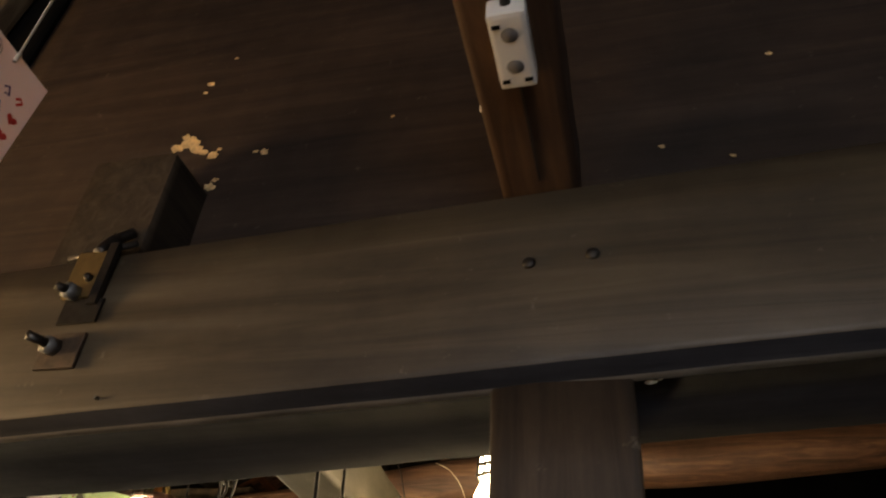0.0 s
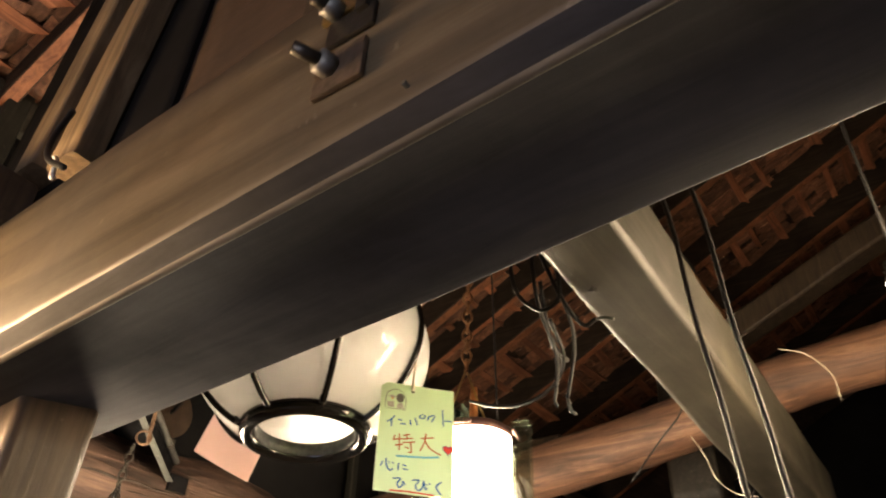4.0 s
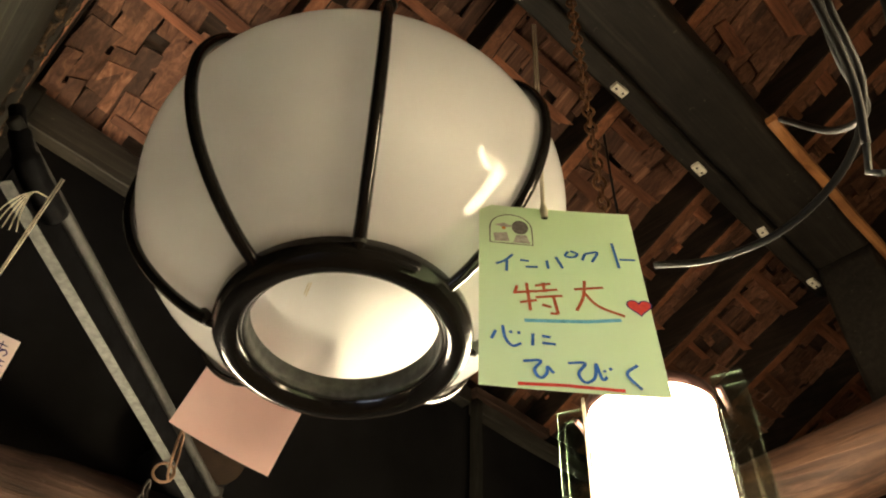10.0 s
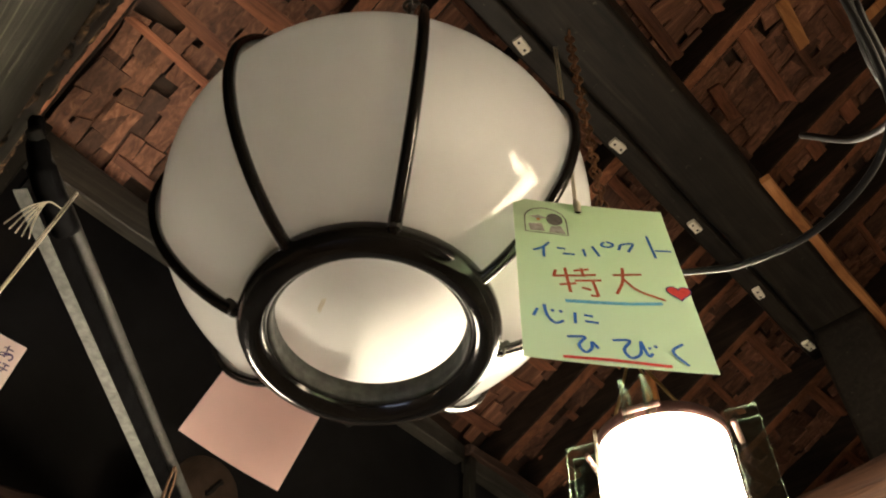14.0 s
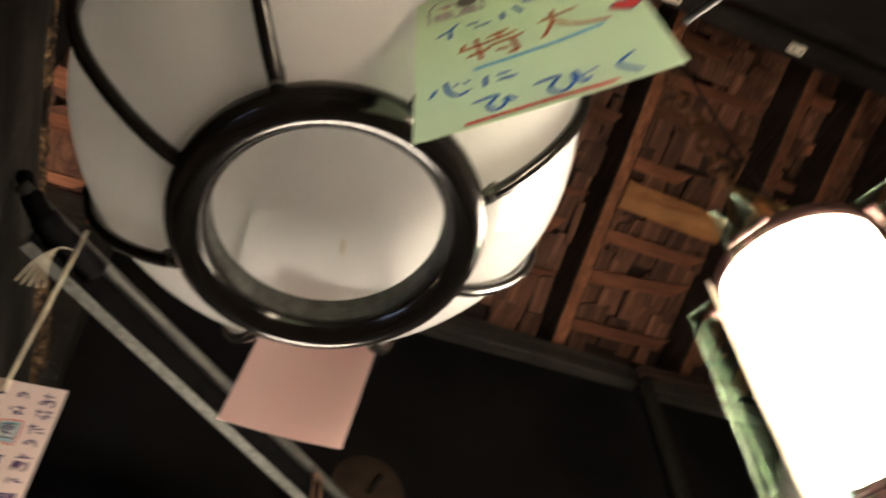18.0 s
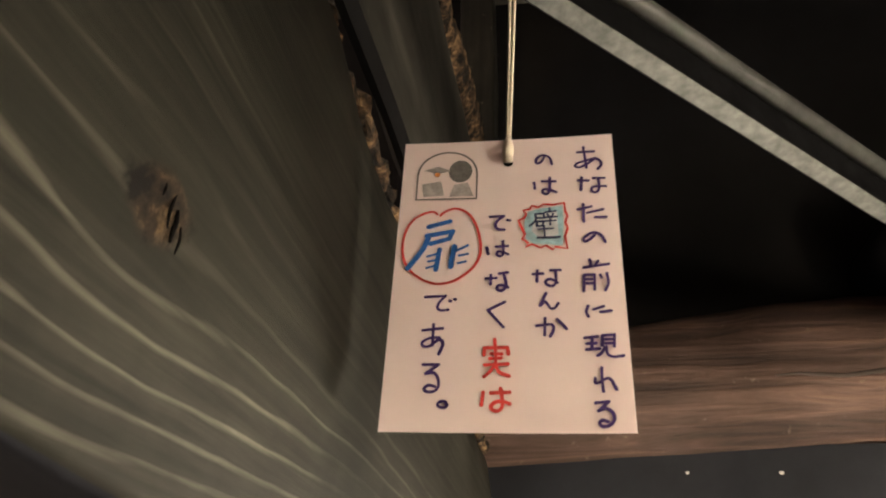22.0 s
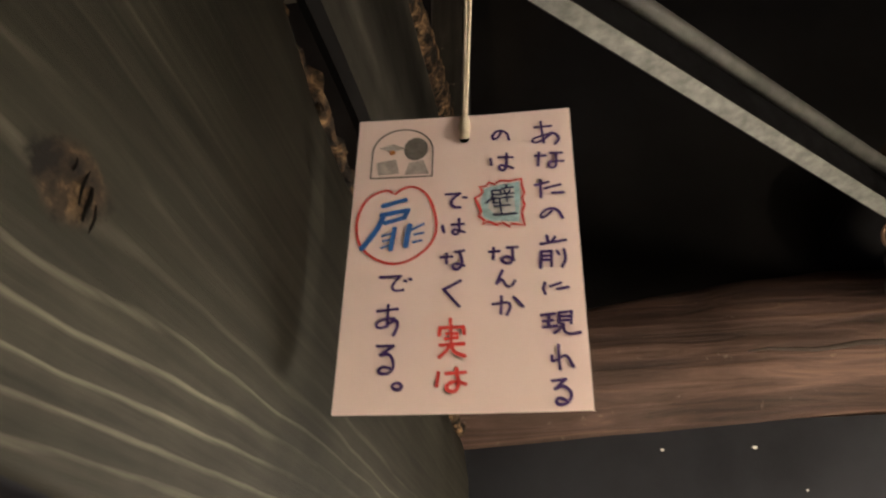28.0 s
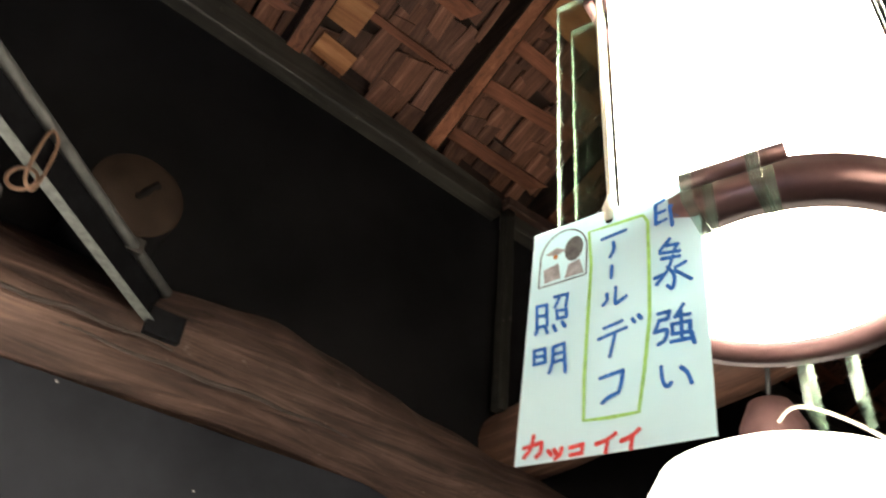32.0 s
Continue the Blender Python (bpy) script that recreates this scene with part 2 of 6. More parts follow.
BRASS = plain("brass", (0.5, 0.36, 0.16), 0.35, 0.9, 0.2, 60, 0.1)
BLACK_RUBBER = plain("black_cable", (0.012, 0.012, 0.012), 0.5, 0, 0.1, 40, 0, 0.3)
WHITE_PLASTIC = plain("white_plastic", (0.72, 0.7, 0.64), 0.35, 0, 0.06, 30)
CERAMIC = plain("white_porcelain", (0.75, 0.7, 0.6), 0.25, 0, 0.08, 60)
LACQUER = plain("black_lacquer", (0.012, 0.011, 0.01), 0.16, 0, 0.2, 20)
THREAD = plain("cotton_thread", (0.68, 0.62, 0.48), 0.9, 0, 0.1, 300)
MAUVE = plain("mauve_metal", (0.16, 0.09, 0.085), 0.4, 0.6, 0.2, 40)
ORANGE = plain("orange_plastic", (0.5, 0.2, 0.07), 0.5, 0, 0.15, 60)
GREY_METAL = plain("grey_metal", (0.13, 0.13, 0.122), 0.45, 0.4, 0.25, 40, 0.1)
TAG_WHITE = plain("small_tag_paper", (0.78, 0.74, 0.66), 0.8, 0, 0.03, 20)
PINK_TAG = plain("pink_tag_paper", (0.45, 0.24, 0.23), 0.8, 0, 0.05, 20)


def lit_glass(name, colour, strength, clear):
    """Frosted lamp glass: glows all over and still shows the bulb behind it."""
    m = glowing(name, colour, strength)
    nt = m.node_tree
    tr = nt.nodes.new("ShaderNodeBsdfTransparent")
    mix = nt.nodes.new("ShaderNodeMixShader")
    mix.inputs[0].default_value = clear
    nt.links.new(nt.nodes["Principled BSDF"].outputs[0], mix.inputs[1])
    nt.links.new(tr.outputs[0], mix.inputs[2])
    nt.links.new(mix.outputs[0], nt.nodes["Material Output"].inputs[0])
    return m


GLOW_CYL = lit_glass("lit_white_glass", (1.0, 0.84, 0.63), 26.0, 0.5)
GLOW_BULB = glowing("bare_bulb", (1.0, 0.84, 0.63), 330.0)
GLOW_HEX = glowing("lit_lantern_paper", (1.0, 0.8, 0.55), 24.0)
GLOW_POT = glowing("lit_opal_bowl", (1.0, 0.86, 0.66), 33.0)
GLOW_FAR = glowing("lit_far_opal_bowl", (1.0, 0.86, 0.66), 4.5)
GLOW_SOUTH = glowing("lit_aisle_globe", (1.0, 0.7, 0.42), 46.0)
GLOW_FILL = glowing("dim_fill_globe", (1.0, 0.68, 0.4), 15.0)
EDGE_GLASS = clear_pane("clear_fin_glass", (0.86, 0.9, 0.86), 0.1)


def glass_rim():
    """Ground glass edge: pale green, half clear."""
    m = plain("green_glass_rim", (0.24, 0.31, 0.23), 0.25, 0, 0.05, 80)
    nt = m.node_tree
    tr = nt.nodes.new("ShaderNodeBsdfTransparent")
    tr.inputs[0].default_value = (0.85, 0.95, 0.88, 1)
    mix = nt.nodes.new("ShaderNodeMixShader")
    mix.inputs[0].default_value = 0.62
    nt.links.new(nt.nodes["Principled BSDF"].outputs[0], mix.inputs[1])
    nt.links.new(tr.outputs[0], mix.inputs[2])
    nt.links.new(mix.outputs[0], nt.nodes["Material Output"].inputs[0])
    return m


GLASS_RIM = glass_rim()
RUST_PALE = plain("pale_rust", (0.13, 0.075, 0.045), 0.6, 0.3, 0.3, 80)
DAYLIGHT = glowing("window_daylight", (0.62, 0.72, 1.0), 4.5, (0.5, 0.5, 0.5))


HOLE = plain("hole_black", (0.005, 0.0045, 0.004), 0.9, 0, 0.2, 40, 0, 0.05)


# ---- builders ----
def part(name, bm, material, parent=None, label=""):
    """Links a bmesh as one mesh object, under a thing or under a part of a thing."""
    me = bpy.data.meshes.new(name)
    bm.to_mesh(me)
    bm.free()
    me.materials.append(material)
    ob = new(name, me)
    if parent is not None:
        base = parent.matrix_basis if parent.parent is None else parent.parent.matrix_basis @ parent.matrix_basis
        ob.parent = parent
        ob.matrix_parent_inverse = base.inverted()
    if label:
        tagged(ob, label)
    return ob


def thing_part(name, parent, at):
    """A part that only holds pieces of its own."""
    ob = new(name)
    ob.empty_display_size = 0.01
    ob.parent = parent
    ob.matrix_basis = Matrix.Translation(Vector(at) - parent.matrix_basis.translation)
    return ob


def thing(name, at, label, category, group="", kind=""):
    ob = new(name)
    ob.empty_display_size = 0.02
    ob.matrix_basis = Matrix.Translation(at)
    return tagged(ob, label, category, group, kind)


def smooth(bm, yes=True):
    for f in bm.faces:
        f.smooth = yes
    return bm


def timber(lo, hi, axis="x", cuts=24, wob=0.004, bevel=0.006, seed=0.0, sag=0.0, round_end=False):
    """A box from lo to hi with eased edges, cut along its axis and made slightly uneven."""
    k = "xyz".index(axis)
    a, b = [i for i in range(3) if i != k]
    bm = bmesh.new()
    la, ha, lb, hb = lo[a], hi[a], lo[b], hi[b]
    e = bevel
    ring = [(la + e, lb), (ha - e, lb), (ha, lb + e), (ha, hb - e), (ha - e, hb), (la + e, hb), (la, hb - e), (la, lb + e)]
    # midpoints keep the broad faces supple
    full = []
    for i, p in enumerate(ring):
        q = ring[(i + 1) % 8]
        full.append(p)
        if i % 2 == 0:
            full += [tuple(p[j] + (q[j] - p[j]) * s for j in (0, 1)) for s in (0.05, 0.35, 0.65, 0.95)]
    rows = []
    for c in range(cuts + 1):
        t = lo[k] + (hi[k] - lo[k]) * c / cuts
        row = []
        for u, v in full:
            co = [0.0, 0.0, 0.0]
            co[k], co[a], co[b] = t, u, v
            n = noise.noise_vector(Vector(co) * 7.0 + Vector((seed, seed * 1.7, 3.1)))
            n2 = noise.noise_vector(Vector(co) * 28.0 + Vector((seed, 9.0, 3.1)))
            co[a] += wob * (n[0] + 0.35 * n2[0])
            co[b] += wob * (n[1] + 0.35 * n2[1]) + sag * (1 - (2 * c / cuts - 1) ** 2)
            row.append(bm.verts.new(co))
        rows.append(row)
    n = len(full)
    for r0, r1 in zip(rows, rows[1:]):
        for i in range(n):
            bm.faces.new((r0[i], r0[(i + 1) % n], r1[(i + 1) % n], r1[i]))
    caps = [bm.faces.new(rows[0][::-1]), bm.faces.new(rows[-1])]
    bmesh.ops.recalc_face_normals(bm, faces=bm.faces)
    smooth(bm)
    for f in caps:
        f.smooth = False
    return bm


def box(lo, hi, bevel=0.003):
    bm = bmesh.new()
    bmesh.ops.create_cube(bm, size=1)
    for v in bm.verts:
        v.co = [lo[i] + (hi[i] - lo[i]) * (v.co[i] + 0.5) for i in range(3)]
    if bevel:
        bmesh.ops.bevel(bm, geom=bm.edges[:], offset=bevel, segments=2, affect="EDGES", profile=0.7)
    return bm


def tube(points, radius, sides=8, closed=False):
    """A round rod through the points; radius may be one number or one for each point."""
    bm = bmesh.new()
    pts = [Vector(p) for p in points]
    rad = radius if isinstance(radius, (list, tuple)) else [radius] * len(pts)
    rows, side = [], None
    for i, p in enumerate(pts):
        if closed:
            d = pts[(i + 1) % len(pts)] - pts[i - 1]
        else:
            d = pts[min(i + 1, len(pts) - 1)] - pts[max(i - 1, 0)]
        d.normalize()
        if side is None:
            side = d.orthogonal().normalized()
        side = (side - d * side.dot(d))
        side = side.normalized() if side.length > 1e-6 else d.orthogonal().normalized()
        up = d.cross(side)
        rows.append([bm.verts.new(p + rad[i] * (math.cos(2 * math.pi * s / sides) * side + math.sin(2 * math.pi * s / sides) * up)) for s in range(sides)])
    pairs = list(zip(rows, rows[1:])) + ([(rows[-1], rows[0])] if closed else [])
    for r0, r1 in pairs:
        for s in range(sides):
            bm.faces.new((r0[s], r0[(s + 1) % sides], r1[(s + 1) % sides], r1[s]))
    if not closed:
        bm.faces.new(rows[0][::-1])
        bm.faces.new(rows[-1])
    bmesh.ops.recalc_face_normals(bm, faces=bm.faces)
    return smooth(bm)


def lathe(profile, centre=(0, 0), seg=48, closed=False, a0=0.0, a1=2 * math.pi):
    """Turns a profile of (radius, height) round the upright axis through centre."""
    bm = bmesh.new()
    full = a1 - a0 > 2 * math.pi - 1e-6
    count = seg if full else seg + 1
    rows = []
    for s in range(count):
        a = a0 + (a1 - a0) * s / seg
        rows.append([bm.verts.new((centre[0] + r * math.cos(a), centre[1] + r * math.sin(a), z)) for r, z in profile])
    pairs = list(zip(rows, rows[1:])) + ([(rows[-1], rows[0])] if full else [])
    m = len(profile)
    for r0, r1 in pairs:
        for i in range(m if closed else m - 1):
            j = (i + 1) % m
            bm.faces.new((r0[i], r1[i], r1[j], r0[j]))
    bmesh.ops.remove_doubles(bm, verts=bm.verts, dist=1e-6)
    bmesh.ops.recalc_face_normals(bm, faces=bm.faces)
    return smooth(bm)


def curve_points(points, steps=8):
    """A smooth line (Catmull-Rom) through the points."""
    pts = [Vector(p) for p in points]
    pts = [2 * pts[0] - pts[1], *pts, 2 * pts[-1] - pts[-2]]
    out = []
    for a, b, c, d in zip(pts, pts[1:], pts[2:], pts[3:]):
        for s in range(steps):
            t = s / steps
            out.append(0.5 * (2 * b + (c - a) * t + (2 * a - 5 * b + 4 * c - d) * t * t + (3 * b - a - 3 * c + d) * t ** 3))
    return out + [pts[-2]]


# ---- structure ----
def structure(name, bm, material, label):
    return tagged(part(name, bm, material), label, name.split("_")[0], "", "structure")


structure("floor", box((-4, -3, -0.06), (4, 5, 0.0), 0), FLOOR, "dark brown wooden floor boards far below")
structure("wall_west", box((-2.12, -3, 0.0), (-1.885, 5, 2.93), 0), PLASTER, "black sooty plaster wall behind the log")
wall_lower = structure("wall_lower", box((-1.98, -3, 0.0), (-1.80, 5, 2.12), 0), SLATE, "dark boarded wall below the curved log")
structure("wall_south", box((-4, -3.1, 0.0), (4, -3.0, 4.6), 0), PLASTER, "dark plaster wall of the old house")
structure("wall_north", box((-4, 5.0, 0.0), (4, 5.1, 4.6), 0), PLASTER, "dark plaster wall of the old house")
structure("wall_east", box((4.0, -3.0, 0.0), (4.1, 5.0, 4.6), 0), PLASTER, "dark plaster wall of the old house")
# unseen window, added to bring cool light from the front
win = structure("window_1", box((-0.4, -2.995, 0.35), (1.5, -2.95, 0.42), 0.004), DARK_Z, "unseen wide low window added in the front wall for pale daylight")
for x in (-0.36, 0.26, 0.88):
    pane = part("pane", box((x, -2.985, 0.44), (x + 0.58, -2.98, 1.9), 0), DAYLIGHT, win)
for x in (-0.4, 0.22, 0.84, 1.46):
    part("window_frame", box((x, -2.995, 0.42), (x + 0.04, -2.95, 1.92), 0.003), DARK_Z, win)
part("window_frame", box((-0.4, -2.995, 1.92), (1.5, -2.95, 1.98), 0.003), DARK_Z, win)
beam_wall = structure("wall_boards", timber((-0.86, 0.594, 2.12), (2.4, 0.624, 3.6), "x", 60, 0.002, 0.004), WALL_X, "dark sooted board wall above the tie beam")


def blob(centre, u, v, size, seed, lift=0.0012):
    """A small ragged patch, a millimetre proud, on the plane of u and v."""
    bm = bmesh.new()
    c, u, v = Vector(centre), Vector(u).normalized(), Vector(v).normalized()
    n = u.cross(v)
    rim = []
    for k in range(14):
        a = 2 * math.pi * k / 14
        r = size * (0.55 + 0.75 * abs(noise.noise(Vector((math.cos(a) * 1.7 + seed, math.sin(a) * 1.7, seed)))) + 0.3 * noise.noise(Vector((k * 1.3, seed, 2))))
        rim.append(bm.verts.new(c + u * (r * 1.4 * math.cos(a)) + v * (r * math.sin(a))))
    top = bm.verts.new(c + n * lift)
    for k in range(14):
        bm.faces.new((rim[k], rim[(k + 1) % 14], top))
    return bm


rnd = random.Random(21)
SPECK = plain("pale_dust", (0.5, 0.47, 0.42), 0.9, 0, 0.2, 200)
for k in range(26):
    y, z = rnd.uniform(0.75, 2.0), rnd.uniform(1.8, 2.115)
    part("dust_speck", blob((-1.7985, y, z), (0, 1, 0), (0, 0, 1), rnd.uniform(0.0012, 0.0028), k * 1.9, 0.0006), SPECK, wall_lower, "pale speck of dust" if k == 0 else "")
RAW = plain("raw_split_wood", (0.62, 0.42, 0.2), 0.8, 0, 0.35, 120, 0.5)
for k, (x, z, s) in enumerate(((-0.498, 2.387, 0.011), (-0.516, 2.380, 0.007), (-0.507, 2.398, 0.005), (-0.483, 2.371, 0.008), (-0.471, 2.364, 0.005), (-0.457, 2.357, 0.007), (-0.45, 2.366, 0.003), (-0.446, 2.301, 0.006),
                               (-0.441, 2.312, 0.004), (-0.384, 2.351, 0.005), (-0.396, 2.353, 0.003), (-0.5, 2.502, 0.005), (-0.504, 2.485, 0.003), (-0.473, 2.553, 0.0025), (-0.221, 2.383, 0.002), (0.149, 2.254, 0.0025), (0.083, 2.278, 0.0025), (0.21, 2.4, 0.003))):
    part("chipped_patch", blob((x, 0.5915, z), (1, 0, -0.35), (0.35, 0, 1), s * 1.25, k * 3.7, -0.0015), RAW, beam_wall, "pale raw wood where the surface broke off" if k == 0 else "")


def roof_z(x):
    return 2.955 + 0.5 * (x + 1.83)


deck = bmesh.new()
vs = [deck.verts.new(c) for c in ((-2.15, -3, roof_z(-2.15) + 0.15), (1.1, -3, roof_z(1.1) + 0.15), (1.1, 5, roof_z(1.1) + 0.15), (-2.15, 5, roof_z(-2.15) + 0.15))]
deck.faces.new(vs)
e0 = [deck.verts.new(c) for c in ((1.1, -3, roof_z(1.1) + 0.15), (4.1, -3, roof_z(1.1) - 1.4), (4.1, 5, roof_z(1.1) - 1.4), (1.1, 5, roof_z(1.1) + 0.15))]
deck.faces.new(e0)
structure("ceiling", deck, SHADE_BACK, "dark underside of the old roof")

# ---- the tie beam ----


def tie_beam():
    """The beam has a chamfer and a bead along its lower front edge, and a knotty planed back."""
    t = thing("tie_beam", (-0.3, 0.6, 1.957), "thick brown sooted tie beam, shade painted dark on its underside", "beam")
    prof = [(0.507, 2.135), (0.504, 2.09), (0.503, 2.03), (0.5035, 1.968), (0.505, 1.963), (0.516, 1.957), (0.518, 1.9535), (0.5215, 1.9495), (0.5255, 1.9535), (0.5275, 1.958), (0.58, 1.9575), (0.64, 1.957), (0.6785, 1.957),
            (0.6812, 1.9582), (0.6825, 1.961), (0.698, 2.03), (0.697, 2.085), (0.693, 2.12), (0.67, 2.135), (0.6, 2.14), (0.54, 2.138)]
    rise = lambda x: 0.053 * (x + 0.42)
    bm = bmesh.new()
    rows, cuts = [], 150
    for c in range(cuts + 1):
        x = -1.88 + 4.3 * c / cuts
        row = []
        for i, (y, z) in enumerate(prof):
            p = Vector((x, y, z))
            if y > 0.6:
                y -= 0.022 * min(max((x + 1.0) / 0.7, 0.0), 1.2)
                z += 0.014 * max(0.0, 1 - abs(x + 1.0) / 0.5) * max(0.0, (2.03 - z) / 0.07)
            if i >= 15:
                z -= 0.8 * min(rise(x), 0.0) * (1.0 if i > 15 and y > 0.6 else 0.4 if y > 0.6 else 0.0)
            w = 0.0022 * noise.noise(p * 6) + 0.0008 * noise.noise(p * 30)
            if i in (17, 18):
                w += 0.012 * noise.noise(Vector((x * 9, 3, 1))) + 0.006 * noise.noise(Vector((x * 31, 3, 1)))
            row.append(bm.verts.new((x, y + w, z + w + rise(x))))
        rows.append(row)
    n = len(prof)
    for r0, r1 in zip(rows, rows[1:]):
        for i in range(n):
            f = bm.faces.new((r0[i], r0[(i + 1) % n], r1[(i + 1) % n], r1[i]))
            # underside: its shade is put into a darker, bluish wood
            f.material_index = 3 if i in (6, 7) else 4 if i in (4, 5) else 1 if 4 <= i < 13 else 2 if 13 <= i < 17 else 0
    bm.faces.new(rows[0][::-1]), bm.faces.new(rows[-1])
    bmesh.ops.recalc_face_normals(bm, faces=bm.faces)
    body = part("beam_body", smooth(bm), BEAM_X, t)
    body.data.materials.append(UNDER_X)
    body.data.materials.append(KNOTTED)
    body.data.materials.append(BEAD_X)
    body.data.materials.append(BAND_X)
    # waney bark along the upper back edge
    pts = [(x, 0.6915 + 0.003 * noise.noise(Vector((x * 20, 0, 0))), 2.128 + 0.2 * rise(x) + 0.006 * noise.noise(Vector((x * 14, 5, 0)))) for x in np.linspace(-1.86, -0.7, 260)]
    bm = tube(pts, [0.0046 + 0.0025 * noise.noise(Vector((p[0] * 40, 2, 2))) for p in pts], 14)
    for v in bm.verts:
        v.co += 0.004 * noise.noise_vector(v.co * 110) + 0.003 * noise.noise_vector(v.co * 320)
    part("bark", bm, BARK, t, "rough brown bark left along the edge")
    # cracked knot on the back
    for k, (dx, dz, l, r) in enumerate(((-0.0022, 0.001, 0.013, 0.0016), (-0.0047, -0.002, 0.011, 0.0024), (-0.0075, -0.004, 0.009, 0.0014), (0.002, 0.004, 0.006, 0.0012))):
        pts = [(KNOT[0] + dx + 0.0004 * math.sin(q * 5 + k), 0.6949, KNOT[1] + dz + 0.75 * l * (q - 0.5)) for q in np.linspace(0, 1, 7)]
        part("knot_crack", tube(pts, [0.28 * r * math.sin(math.pi * (0.15 + 0.7 * q)) for q in np.linspace(0, 1, 7)], 6), HOLE, t)
    # bolts
    for x, z in ((-0.043, 2.076), (0.009, 2.08)):
        b = part("bolt", lathe([(0.0, 0.004), (0.004, 0.0038), (0.0058, 0.002), (0.006, 0.0)], (0, 0), 9), IRON, t)
        b.matrix_parent_inverse = Matrix()
        b.matrix_basis = Matrix.Translation(Vector((x, 0.5035, z)) - t.matrix_basis.translation) @ Matrix.Rotation(math.radians(90), 4, "X")
    for k, (x, y) in enumerate(((0.043, 0.531), (0.05, 0.526), (0.058, 0.522))):
        part("cobweb", blob((x, y, 1.9775), (1, 0, 0), (0, -1, 0), 0.0045 - 0.001 * k, k * 2.0, 0.002), THREAD, t, "pale dusty cobweb" if k == 0 else "")
    for x, z in ((-0.412, 1.974),):
        part("nail", box((x - 0.0013, 0.5, z - 0.0013), (x + 0.0013, 0.506, z + 0.0013), 0.0004), STEEL, t)
    return t


def knotted():
    """Planed grey board with pale ridged grain that flows round one knot."""
    m, nt, b = nodes_of("planed_knotty_wood")
    tc = nt.nodes.new("ShaderNodeTexCoord")
    sp = nt.nodes.new("ShaderNodeSeparateXYZ")
    nt.links.new(tc.outputs["Object"], sp.inputs[0])
    nw = put(nt, "TexNoise", Scale=9.0, Detail=3, Roughness=0.5)
    nt.links.new(tc.outputs["Object"], nw.inputs["Vector"])
    dx = calc(nt, "SUBTRACT", sp.outputs[0], KNOT[0])
    dz = calc(nt, "SUBTRACT", sp.outputs[2], KNOT[1])
    dx2, dz2 = calc(nt, "MULTIPLY", dx, dx), calc(nt, "MULTIPLY", dz, dz)
    r2 = calc(nt, "ADD", calc(nt, "MULTIPLY", dx2, 1400.0), calc(nt, "MULTIPLY", dz2, 4500.0))
    pinch = calc(nt, "DIVIDE", 1.0, calc(nt, "ADD", 1.0, r2))
    flow = calc(nt, "MULTIPLY", dz, calc(nt, "SUBTRACT", 1.0, calc(nt, "MULTIPLY", pinch, 0.93)))
    flow = calc(nt, "ADD", flow, calc(nt, "MULTIPLY", nw.outputs[0], 0.007))
    ms = nt.nodes.new("ShaderNodeMapping")
    ms.inputs["Scale"].default_value = (2.2, 2.2, 34)
    nt.links.new(tc.outputs["Object"], ms.inputs[0])
    ns = put(nt, "TexNoise", Scale=1.6, Detail=4, Roughness=0.55, Distortion=0.4)
    nt.links.new(ms.outputs[0], ns.inputs["Vector"])
    turns = calc(nt, "ADD", calc(nt, "MULTIPLY", flow, 118.0), calc(nt, "MULTIPLY", ns.outputs[0], 1.1))
    saw = calc(nt, "FRACT", turns)
    line = ramp(nt, saw, ((0.0, (0.036, 0.035, 0.029)), (0.3, (0.031, 0.03, 0.025)), (0.74, (0.04, 0.039, 0.032)), (0.88, (0.125, 0.122, 0.102)), (0.94, (0.115, 0.112, 0.094)), (1.0, (0.028, 0.027, 0.023))))
    mp = nt.nodes.new("ShaderNodeMapping")
    mp.inputs["Scale"].default_value = (5, 5, 120)
    nt.links.new(tc.outputs["Object"], mp.inputs[0])
    nf = put(nt, "TexNoise", Scale=1.5, Detail=8, Roughness=0.65)
    nt.links.new(mp.outputs[0], nf.inputs["Vector"])
    fine = ramp(nt, nf.outputs[0], ((0.3, (0.3, 0.29, 0.28)), (0.7, (1.6, 1.58, 1.53))))
    col = blend(nt, "MULTIPLY", 0.8, line, fine)
    col = blend(nt, "MIX", ramp(nt, ns.outputs[0], ((0.42, (0.8, 0.8, 0.8)), (0.56, (0, 0, 0)))), col, (0.022, 0.0222, 0.0175))
    cloud = put(nt, "TexNoise", Scale=16.0, Detail=4, Roughness=0.6)
    nt.links.new(tc.outputs["Object"], cloud.inputs["Vector"])
    col = blend(nt, "MULTIPLY", 1.0, col, ramp(nt, cloud.outputs[0], ((0.34, (0.5, 0.5, 0.48)), (0.66, (1.1, 1.1, 1.07)))))
    wander = calc(nt, "ADD", calc(nt, "MULTIPLY", flow, 9.0), calc(nt, "MULTIPLY", cloud.outputs[0], 0.45))
    calm = ramp(nt, wander, ((0.16, (0, 0, 0)), (0.4, (0.85, 0.85, 0.85))))
    col = blend(nt, "MIX", calm, col, blend(nt, "MULTIPLY", 1.0, fine, (0.017, 0.0165, 0.0132)))
    kn = put(nt, "TexNoise", Scale=120.0, Detail=4, Roughness=0.6)
    nt.links.new(tc.outputs["Object"], kn.inputs["Vector"])
    reach = calc(nt, "SQRT", calc(nt, "ADD", calc(nt, "MULTIPLY", dx2, 4200.0), calc(nt, "MULTIPLY", dz2, 9000.0)))
